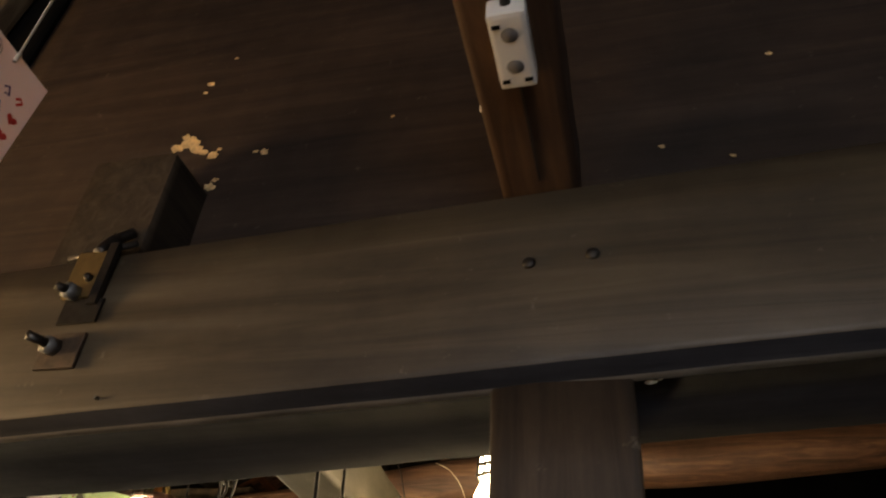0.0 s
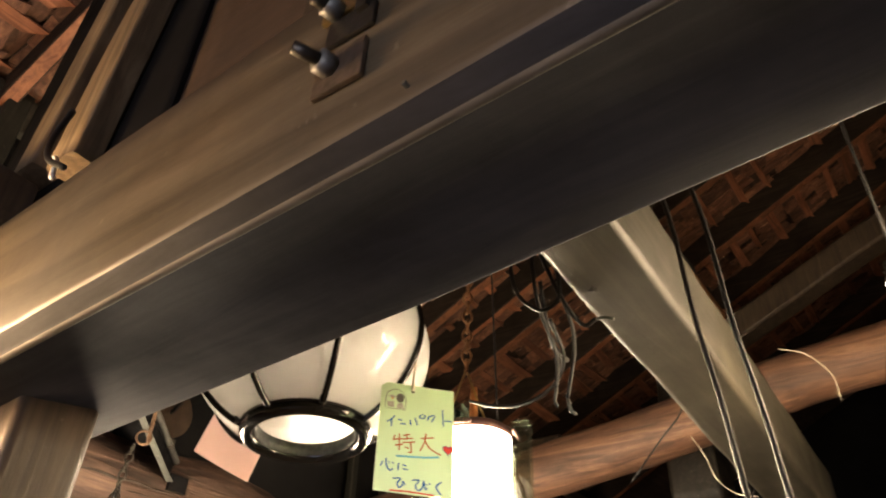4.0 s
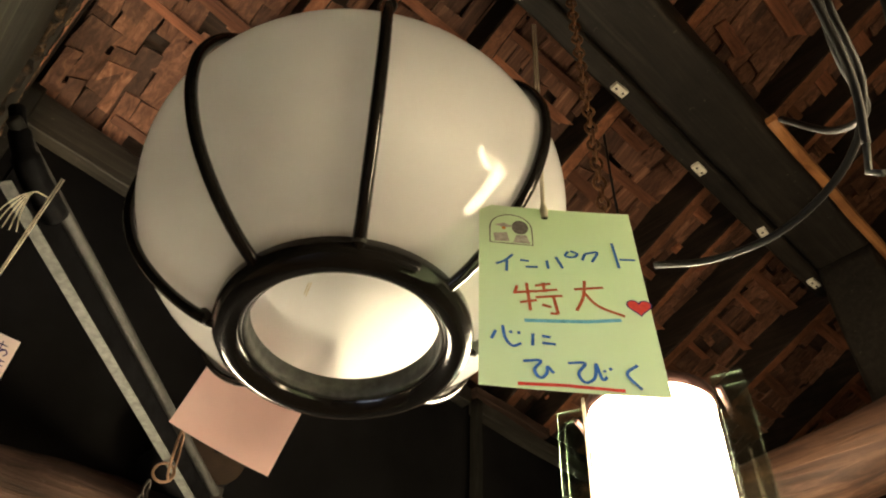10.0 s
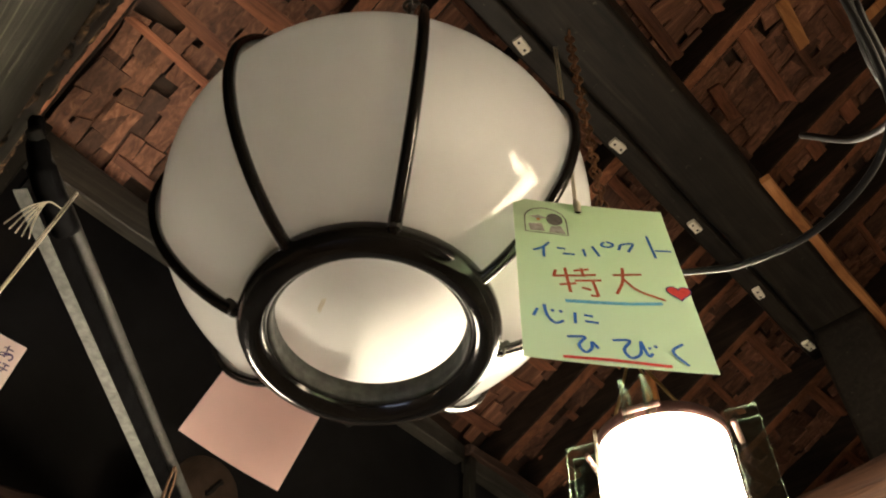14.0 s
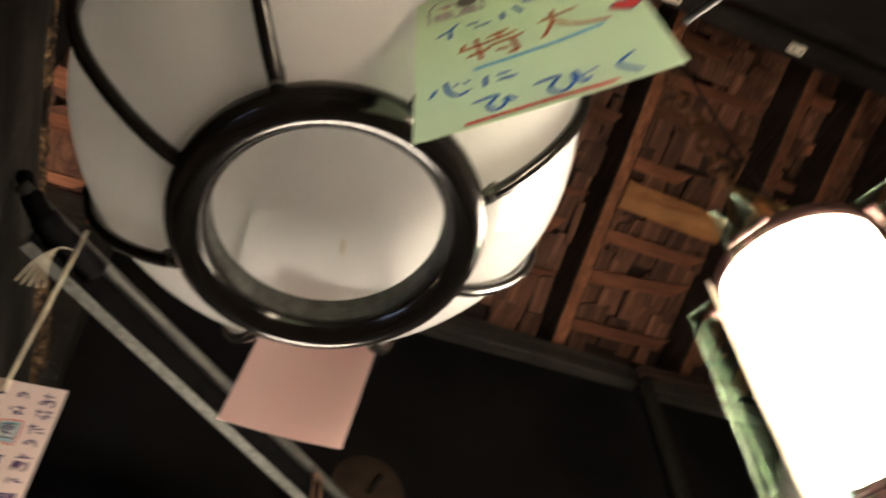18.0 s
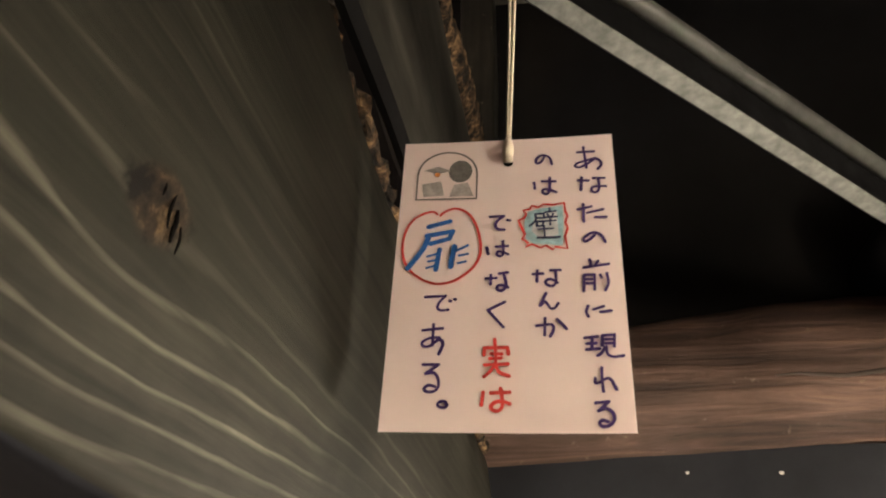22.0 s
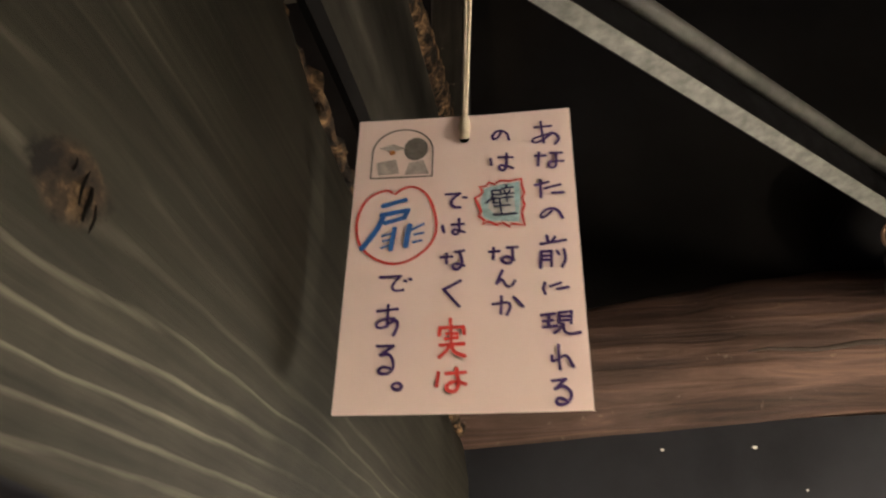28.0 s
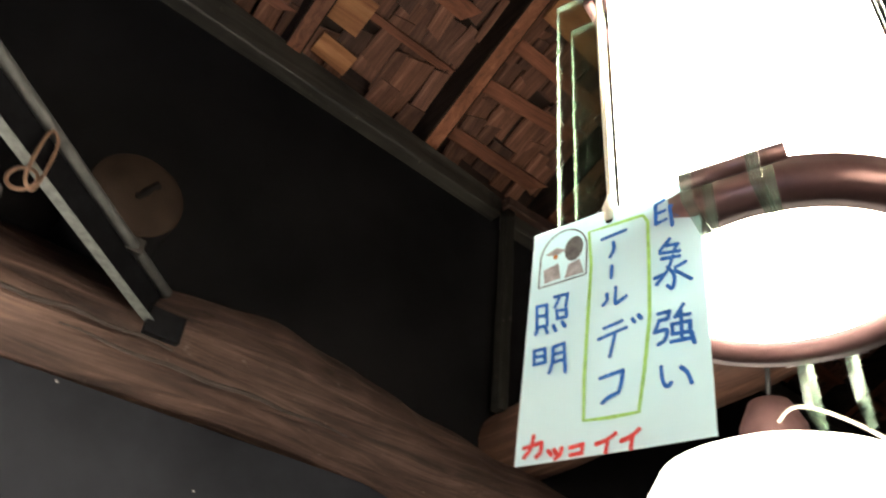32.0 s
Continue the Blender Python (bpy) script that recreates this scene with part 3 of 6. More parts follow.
    reach = calc(nt, "ADD", reach, calc(nt, "MULTIPLY", calc(nt, "SUBTRACT", kn.outputs[0], 0.5), 1.1))
    heart = ramp(nt, kn.outputs[0], ((0.4, (0.004, 0.003, 0.003)), (0.54, (0.03, 0.02, 0.013)), (0.64, (0.14, 0.095, 0.055))))
    col = blend(nt, "MIX", ramp(nt, reach, ((0.6, (1, 1, 1)), (0.85, (0, 0, 0)))), col, heart)
    col = blend(nt, "MULTIPLY", 1.0, col, (0.76, 0.76, 0.74))
    nt.links.new(col, b.inputs["Base Color"])
    b.inputs["Roughness"].default_value = 0.65
    b.inputs["Specular IOR Level"].default_value = 0.12
    bumped(nt, b, calc(nt, "ADD", saw, calc(nt, "MULTIPLY", nf.outputs[0], 0.7)), 0.3, 0.002)
    return m


KNOT = (-1.085, 1.986)
KNOTTED = knotted()
tie_beam()

# metal strap that ties the joist to the beam
strap = thing("metal_strap", (-0.474, 0.5, 2.1), "bent dull metal strap bolted to the beam", "bracket")
part("strap_plate", box((-0.492, 0.4975, 2.08), (-0.459, 0.5015, 2.134), 0.0012), BRASS, strap)
part("strap_edge", box((-0.4585, 0.4955, 2.07), (-0.4485, 0.5025, 2.142), 0.001), IRON, strap, "dark iron edge of the strap")
part("strap_foot", box((-0.486, 0.4995, 2.052), (-0.444, 0.5025, 2.078), 0.0008), IRON, strap)
part("strap_arm", tube(curve_points([(-0.47, 0.5, 2.132), (-0.468, 0.506, 2.148), (-0.464, 0.512, 2.162), (-0.458, 0.518, 2.172)], 5), [0.008] * 8 + [0.006] * 8, 8), IRON, strap)
part("strap_hook", tube([(-0.512, 0.508, 2.136), (-0.49, 0.506, 2.138), (-0.44, 0.51, 2.15)], 0.004, 6), IRON, strap)
part("notch", blob((-0.482, 0.5212, 2.168), (1, 0, 0.5), (-0.5, 0, 1), 0.012, 3.0, -0.001), HOLE, strap, "black hollow in the joist end")
part("split_chip", blob((-0.466, 0.5205, 2.176), (0.5, 0, 1), (-1, 0, 0.5), 0.005, 8.0, -0.002), JOIST_Y, strap)
part("bolt", lathe([(0.0, 0.006), (0.003, 0.0058), (0.0042, 0.004), (0.0048, 0.0)], (0, 0), 8), IRON, strap).matrix_basis = Matrix.Translation(Vector((-0.4676, 0.4975, 2.101))) @ Matrix.Rotation(math.radians(90), 4, "X")
part("nut", tube([(-0.477, 0.499, 2.084), (-0.479, 0.487, 2.083)], 0.0085, 6), GREY_METAL, strap)
part("bolt", tube([(-0.478, 0.49, 2.083), (-0.482, 0.478, 2.081)], 0.0045, 8), IRON, strap)
washer = thing("bolt_plate", (-0.466, 0.5, 2.01), "square brown washer with a protruding bolt", "bracket")
part("plate", box((-0.489, 0.4985, 2.004), (-0.447, 0.5025, 2.04), 0.001), DULL_RUST, washer)
part("nut", tube([(-0.474, 0.499, 2.025), (-0.476, 0.488, 2.024)], 0.0088, 6), GREY_METAL, washer)
part("bolt", tube([(-0.475, 0.49, 2.0245), (-0.482, 0.472, 2.024)], 0.0048, 8), IRON, washer)

# posts
structure("post_east", timber((-0.075, 0.519, 0.0), (0.031, 0.645, 1.975), "z", 30, 0.002, 0.002), DARK_Z, "dark brown square post under the tie beam")
structure("post_west", timber((-1.09, 0.57, 0.0), (-0.9, 0.645, 1.955), "z", 30, 0.002, 0.006), DARK_Z, "dark square post under the tie beam")
structure("post_wall", timber((-1.9, 0.652, 2.53), (-1.822, 0.706, 3.0), "z", 20, 0.002, 0.004), GREY_Z, "slim grey wall post behind the tie beam")
structure("post_corner", timber((-1.99, 0.56, 0.0), (-1.83, 0.668, 2.9), "z", 40, 0.004, 0.01), PLASTER, "dark blue black post at the wall behind the beam")
# added black backing: stands for the gap's shade and hides the roof behind
structure("wall_infill", timber((-1.34, 0.588, 2.06), (-0.86, 0.62, 3.4), "x", 20, 0.001, 0.002), PLASTER, "black sheet added as the gap's shade above the tie beam")


def upper_beam():
    """A hewn beam over the tie beam; its bark edge runs out in a point at the wall."""
    t = thing("upper_beam", (-1.2, 0.66, 2.19), "grey hewn beam with a bark edge above the tie beam", "beam")
    low = lambda x: 2.186 + 0.02 * noise.noise(Vector((x * 4, 7, 0)))
    high = lambda x: 2.42 + 0.045 * min(max((-1.3 - x) / 0.35, 0), 1) - 0.055 * min(max((-1.68 - x) / 0.1, 0), 1) ** 2
    bm = bmesh.new()
    rows = []
    for x in np.linspace(-1.79, -0.62, 60):
        x = float(x)
        z0, z1 = low(x), high(x)
        prof = [(0.64, z0 + 0.12), (0.672, z0 + 0.03), (0.678, z0 + 0.004), (0.684, z0), (0.6895, z0 + 0.006), (0.691, z0 + 0.06), (0.691, z1 - 0.03), (0.686, z1 - 0.004), (0.66, z1 + 0.02), (0.64, z1 + 0.02)]
        rows.append([bm.verts.new((x, y + 0.0022 * noise.noise(Vector((x * 7, y * 9, z * 9))), z)) for y, z in prof])
    n = len(rows[0])
    for r0, r1 in zip(rows, rows[1:]):
        for i in range(n):
            bm.faces.new((r0[i], r0[(i + 1) % n], r1[(i + 1) % n], r1[i]))
    bm.faces.new(rows[0][::-1]), bm.faces.new(rows[-1])
    bmesh.ops.recalc_face_normals(bm, faces=bm.faces)
    # underside and front are black: the gap's shade put into the colour
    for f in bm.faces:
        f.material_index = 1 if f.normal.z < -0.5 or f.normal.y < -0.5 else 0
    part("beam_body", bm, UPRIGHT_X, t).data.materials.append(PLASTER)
    pts = [(float(x), 0.678, high(float(x)) + 0.008 + 0.003 * noise.noise(Vector((x * 9, 1, 0)))) for x in np.linspace(-1.788, -0.7, 260)]
    bm = tube(pts, [(0.012 + 0.013 * min(max((-1.3 - p[0]) / 0.3, 0), 1) + 0.004 * noise.noise(Vector((p[0] * 22, 2, 2)))) * min(1.0, 0.25 + (p[0] + 1.788) / 0.12) for p in pts], 14)
    for v in bm.verts:
        v.co += 0.0035 * noise.noise_vector(v.co * 90) + 0.0025 * noise.noise_vector(v.co * 300)
    part("bark", bm, BARK, t, "rough brown bark left along the edge")


upper_beam()
for x0, x1, z0, lean in ((-1.045, -0.985, 2.262, 0.1), (-1.15, -1.095, 2.30, 0.06)):
    s = thing("stud_board", (x0, 0.56, z0), "pale rough stud board hanging above the beam", "board", "stud boards")
    bm = timber((x0, 0.548, z0), (x1, 0.586, 3.3), "z", 20, 0.002, 0.003, x0 * 9)
    for v in bm.verts:
        v.co.x += lean * (v.co.z - z0)
    part("board", bm, PALE_Z, s)
tied = thing("dark_block", (-1.2, 0.5, 2.1), "dark brown wood blocks with white cable on the beam", "block")
for lo, hi in (((-1.22, 0.53, 2.1), (-1.07, 0.586, 2.2)), ((-1.24, 0.5, 2.205), (-1.1, 0.57, 2.275))):
    part("block", timber(lo, hi, "x", 12, 0.003, 0.005, lo[2]), DARK_Z, tied)

# joists
j = thing("joist", (-0.495, 0.51, 2.132), "pale worn floor joist resting on the tie beam", "joist", "joists over the tie beam")
bm = timber((-0.543, 0.63, 2.134), (-0.45, 2.1, 2.262), "y", 60, 0.003, 0.006, 4.0)
for v in bm.verts:
    v.co.x += 0.04 * (1.0 - v.co.y)
part("joist_body", bm, JOIST_Y, j)
part("joist_end", timber((-0.55, 0.522, 2.142), (-0.446, 0.63, 2.291), "y", 8, 0.0015, 0.002, 4.0), END_Y, j, "dark square sawn end poking through the board wall")
part("knot_hole", blob((-0.517, 0.972, 2.1325), (0, 1, 0), (-1, 0, 0), 0.008, 5.0, -0.002), plain("knot_black", (0.01, 0.008, 0.006), 0.8), j, "black knot hole")
j = thing("joist", (-0.033, 0.4, 2.165), "brown wooden joist reaching over the aisle", "joist", "joists over the tie beam")
part("joist_body", timber((-0.069, -2.9, 2.165), (0.002, 0.559, 2.262), "y", 90, 0.002, 0.005, 6.0), BROWN_Y, j)
part("split", box((-0.0335, 0.30, 2.1635), (-0.0315, 0.5, 2.168), 0), plain("split_black", (0.012, 0.008, 0.006), 0.9), j, "dark drying split")

# wall socket on the joist
sock = thing("socket_outlet", (-0.031, 0.35, 2.165), "white plastic two way socket screwed under the joist", "socket outlet")
part("socket_body", box((-0.045, 0.312, 2.146), (-0.017, 0.378, 2.1655), 0.004), WHITE_PLASTIC, sock)
for y in (0.330, 0.358):
    part("outlet_face", lathe([(0.0, 2.1452), (0.0055, 2.1452), (0.0065, 2.1462)], (-0.031, y), 16), plain("grey_outlet", (0.16, 0.15, 0.14), 0.5), sock, "round grey outlet")
for x, y in ((-0.039, 0.322), (-0.023, 0.3705), (-0.0395, 0.3705)):
    part("slot", box((x - 0.003, y - 0.0016, 2.1452), (x + 0.003, y + 0.0016, 2.147), 0), HOLE, sock)
part("cord_entry", tube([(-0.031, 0.313, 2.158), (-0.03, 0.30, 2.16), (-0.03, 0.2, 2.163)], 0.004, 8), BLACK_RUBBER, sock)


# ---- logs ----
def log(points, radii, sides=22, seed=0.0, flat=1.0):
    """A crooked natural log along the points."""
    pts = curve_points(points, 14)
    n = len(pts)
    bm = tube(pts, [radii[0] + (radii[1] - radii[0]) * i / (n - 1) for i in range(n)], sides)
    for v in bm.verts:
        k = noise.noise(v.co * 3.5 + Vector((seed, 0, 0))) * 0.014 + noise.noise(v.co * 13 + Vector((seed, 5, 0))) * 0.005
        v.co += Vector((k, k * 0.6, k))
    return bm


west_log = thing("log_beam", (-1.84, 1.2, 2.1), "crooked reddish brown log beam along the wall", "log beam")
part("log", log([(-1.84, -1.5, 2.118), (-1.84, 0.4, 2.173), (-1.84, 0.8, 2.191), (-1.84, 1.2, 2.208), (-1.84, 1.5, 2.22), (-1.84, 1.8, 2.188), (-1.84, 2.2, 2.123), (-1.84, 3.5, 1.958)], (0.092, 0.092)), LOG_Y, west_log)
for y0, y1, z, dz in ((1.0, 1.34, 2.178, 0.006), (1.2, 1.62, 2.162, -0.004), (0.55, 0.8, 2.15, 0.0)):
    pts = [(-1.7445 - 0.004 * math.sin(s * 7), y0 + (y1 - y0) * s, z + dz * s + 0.002 * math.sin(s * 23)) for s in np.linspace(0, 1, 16)]
    part("crack", tube(pts, [0.0012 + 0.0022 * math.sin(math.pi * s) for s in np.linspace(0, 1, 16)], 6), plain("crack_black", (0.02, 0.012, 0.008), 0.9), west_log)
north_log = thing("log_beam", (-0.5, 2.08, 2.4), "crooked warm brown log beam across the loft", "log beam")
part("log", log([(-2.0, 2.06, 2.30), (-1.5, 2.06, 2.335), (-1.18, 2.06, 2.372), (-0.76, 2.06, 2.43), (-0.5, 2.06, 2.475), (-0.2, 2.06, 2.503), (0.24, 2.06, 2.53), (1.0, 2.06, 2.565), (2.4, 2.06, 2.5)], (0.074, 0.06), seed=5), LOG_X, north_log)
tie2 = thing("tie_board", (-1.4, 2.22, 2.4), "dark squared beam above the north log", "beam")
part("board", timber((-2.0, 2.18, 2.44), (-1.2, 2.26, 2.53), "x", 20, 0.003, 0.006, 3.0), DARK_Z, tie2)

stub = thing("log_end", (-1.7, 1.218, 2.345), "sawn grey brown end of a round timber with a crack", "log end")


def end_grain():
    m, nt, b = nodes_of("sawn_end_grain")
    tc = nt.nodes.new("ShaderNodeTexCoord")
    w = nt.nodes.new("ShaderNodeTexWave")
    w.wave_type, w.rings_direction = "RINGS", "X"
    w.inputs["Scale"].default_value, w.inputs["Distortion"].default_value = 60.0, 2.0
    mp = nt.nodes.new("ShaderNodeMapping")
    mp.inputs["Location"].default_value = (0, -1.22, -2.35)
    nt.links.new(tc.outputs["Object"], mp.inputs[0])
    nt.links.new(mp.outputs[0], w.inputs[0])
    n = put(nt, "TexNoise", Scale=30.0, Detail=6)
    nt.links.new(tc.outputs["Object"], n.inputs["Vector"])
    c = blend(nt, "MIX", 0.75, ramp(nt, w.outputs[1], ((0, (0.013, 0.0085, 0.006)), (1, (0.023, 0.015, 0.0105)))), ramp(nt, n.outputs[0], ((0.3, (0.01, 0.0065, 0.0046)), (0.7, (0.026, 0.017, 0.012)))))
    nt.links.new(c, b.inputs["Base Color"])
    b.inputs["Roughness"].default_value = 0.85
    b.inputs["Specular IOR Level"].default_value = 0.05
    return m


# the timber's side is black: the dark around it is put into the colour
for name, prof, mat in (("sawn_face", [(0.0, 0.31), (0.057, 0.31), (0.062, 0.305)], end_grain()), ("timber", [(0.062, 0.305), (0.062, 0.0)], PLASTER)):
    bm = lathe(prof, (0, 0), 36)
    bmesh.ops.transform(bm, matrix=Matrix.Translation((-2.0, 1.218, 2.345)) @ Matrix.Rotation(math.radians(90), 4, "Y"), verts=bm.verts)
    for v in bm.verts:
        v.co += Vector((0, 1, 1)) * 0.004 * noise.noise(v.co * 9)
    part(name, bm, mat, stub)
part("crack", tube([(-1.6885, 1.236, 2.368), (-1.6885, 1.231, 2.362), (-1.6885, 1.225, 2.35), (-1.6885, 1.219, 2.339), (-1.6885, 1.214, 2.338)], [0.006, 0.004, 0.0055, 0.004, 0.0045], 6), HOLE, stub)
part("bracket", box((-1.7, 1.19, 2.262), (-1.692, 1.25, 2.284), 0.002), IRON, stub)

# ---- wall plate, batten, purlin, rafters ----
plate = thing("wall_plate", (-1.9, 1.2, 2.85), "dark grey squared wall plate under the rafters", "beam")
for y0, y1, z0, z1, cuts, seed in ((-2.5, 1.985, 0.0, 0.0, 70, 3.0), (2.01, 4.9, -0.01, -0.012, 50, 8.0)):
    bm = timber((-1.99, y0, -1.0), (-1.85, y1, 1.0), "y", cuts, 0.004, 0.006, seed)
    for v in bm.verts:
        run = min(max(v.co.y, 0.6), 2.2) - 1.37
        low, high = 2.884 - 0.05 * run + z0, 2.956 - 0.09 * run + z1
        v.co.z = low + (high - low) * (v.co.z + 1) / 2
    part("plate_body", bm, PLATE_Y, plate)
part("splice", timber((-1.862, 1.99, 2.875), (-1.83, 2.3, 2.905), "y", 16, 0.004, 0.004, 11.0), LOG_Y, plate, "worn orange brown splice board")
bat = thing("batten", (-1.83, 2.0, 2.4), "thin dark upright batten under the wall plate", "batten")
part("batten_body", timber((-1.855, 1.985, 2.36), (-1.828, 2.012, 2.86), "z", 16, 0.002, 0.003), GREY_Z, bat)

purlin = thing("purlin", (-0.95, 1.5, 3.26), "black sooted roof purlin with porcelain cleats", "beam")
part("purlin_body", timber((-1.03, -2.5, 3.235), (-0.87, 2.75, 3.345), "y", 80, 0.006, 0.012, 2.0), DARK_Y, purlin)
part("side_rail", timber((-1.085, -2.5, 3.228), (-1.034, 2.7, 3.27), "y", 80, 0.003, 0.004, 12.0), DARK_Y, purlin)
structure("post_king", timber((-1.03, 2.58, 2.4), (-0.87, 2.74, 3.24), "z", 20, 0.004, 0.01), DARK_Y, "black sooted upright post under the purlin")
structure("purlin_upper", timber((0.28, -2.5, 3.87), (0.46, 4.9, 3.99), "y", 60, 0.006, 0.01, 7.0), DARK_Y, "black sooted upper roof purlin")
bm = timber((0, -0.05, -0.05), (1.3, 0.05, 0.05), "x", 20, 0.004, 0.01, 3.0)
bmesh.ops.transform(bm, matrix=Matrix.Translation((-0.95, 2.85, 3.0)) @ Matrix.Rotation(math.radians(-24), 4, "Y"), verts=bm.verts)
structure("strut_roof", bm, DARK_Z, "black diagonal strut under the roof")
ob = thing("loose_batten", (-0.855, 2.3, 3.214), "bright orange brown batten beside the purlin", "batten")
part("batten_body", timber((-0.868, 1.99, 3.214), (-0.842, 3.2, 3.236), "y", 20, 0.002, 0.003, 4.0), ORANGE_Y, ob)


def cleat(p, turn):
    t = thing("porcelain_cleat", p, "small white porcelain wire cleat with two screws", "wire cleat", "cleats along the purlin")
    m = Matrix.Translation(p) @ Matrix.Rotation(turn, 4, "Z")
    bm = box((-0.011, -0.02, -0.007), (0.011, 0.02, 0.007), 0.003)
    bmesh.ops.transform(bm, matrix=m, verts=bm.verts)
    part("block", bm, CERAMIC, t)
    for y in (-0.011, 0.011):
        bm = lathe([(0.0, -0.0085), (0.003, -0.0085), (0.0035, -0.0065)], (0.0, y), 10)
        bmesh.ops.transform(bm, matrix=m, verts=bm.verts)
        part("screw", bm, IRON, t)


for k, y in enumerate((0.97, 1.317, 1.669, 2.006, 2.33, 2.62)):
    cleat((-1.06, y, 3.224), 0.12 * math.sin(k * 2.1))

RAFTERS = [1.4 + 0.372 * k + (0.02 if k == 2 else 0.0) for k in range(-6, 8)]
SLOPE = math.atan(0.5)
raf = thing("rafter_set", (-1.9, 1.4, roof_z(-1.9)), "reddish rafters with shade painted dark on their sides", "rafters")


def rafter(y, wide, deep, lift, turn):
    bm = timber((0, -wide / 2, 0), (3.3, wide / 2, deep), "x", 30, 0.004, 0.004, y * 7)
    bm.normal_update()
    # sides get a near black copy: their shade is put into the colour
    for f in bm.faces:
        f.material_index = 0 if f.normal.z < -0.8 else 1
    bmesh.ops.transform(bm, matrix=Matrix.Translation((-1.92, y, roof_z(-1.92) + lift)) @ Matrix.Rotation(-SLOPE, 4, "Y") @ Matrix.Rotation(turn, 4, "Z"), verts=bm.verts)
    part("rafter", bm, RED_X, raf).data.materials.append(SHADED_X)


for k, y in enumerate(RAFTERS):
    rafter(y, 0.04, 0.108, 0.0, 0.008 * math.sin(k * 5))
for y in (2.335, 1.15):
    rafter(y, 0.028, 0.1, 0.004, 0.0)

# ---- lamps ----
CX, CY, RZ = -0.9248, 0.9375, 2.0331


def chain(parent, top, bottom, material, link=0.026, wire=0.0024, name="chain"):
    """A hanging chain as one part."""
    a, b = Vector(top), Vector(bottom)
    n = max(2, int((a - b).length / (link * 0.74)))
    whole = bmesh.new()
    d = (b - a).normalized()
    s = d.orthogonal().normalized()
    for k in range(n):
        c = a + (b - a) * ((k + 0.5) / n)
        u = s if k % 2 else d.cross(s)
        ring = []
        for q in range(12):
            t = 2 * math.pi * q / 12
            ring.append(c + d * (link * 0.5 * math.cos(t)) + u * (link * 0.3 * math.sin(t)))
        bm = tube(ring, wire, 5, closed=True)
        me = bpy.data.meshes.new("link")
        bm.to_mesh(me)
        bm.free()
        whole.from_mesh(me)
        bpy.data.meshes.remove(me)
    return part(name, smooth(whole), material, parent)


def opal():
    """Milk glass: pale, glossy, lets some light through."""
    m, nt, b = nodes_of("opal_glass")
    tc = nt.nodes.new("ShaderNodeTexCoord")
    n = put(nt, "TexNoise", Scale=7.0, Detail=4)
    nt.links.new(tc.outputs["Object"], n.inputs["Vector"])
    col = ramp(nt, n.outputs[0], ((0.3, (0.81, 0.815, 0.81)), (0.7, (0.87, 0.875, 0.875))))
    nt.links.new(col, b.inputs["Base Color"])
    b.inputs["Roughness"].default_value = 0.035
    b.inputs["Specular IOR Level"].default_value = 0.7
    tr = nt.nodes.new("ShaderNodeBsdfTranslucent")
    nt.links.new(col, tr.inputs[0])
    mix = nt.nodes.new("ShaderNodeMixShader")
    mix.inputs[0].default_value = 0.44
    nt.links.new(b.outputs[0], mix.inputs[1])
    nt.links.new(tr.outputs[0], mix.inputs[2])
    nt.links.new(mix.outputs[0], nt.nodes["Material Output"].inputs[0])
    return m


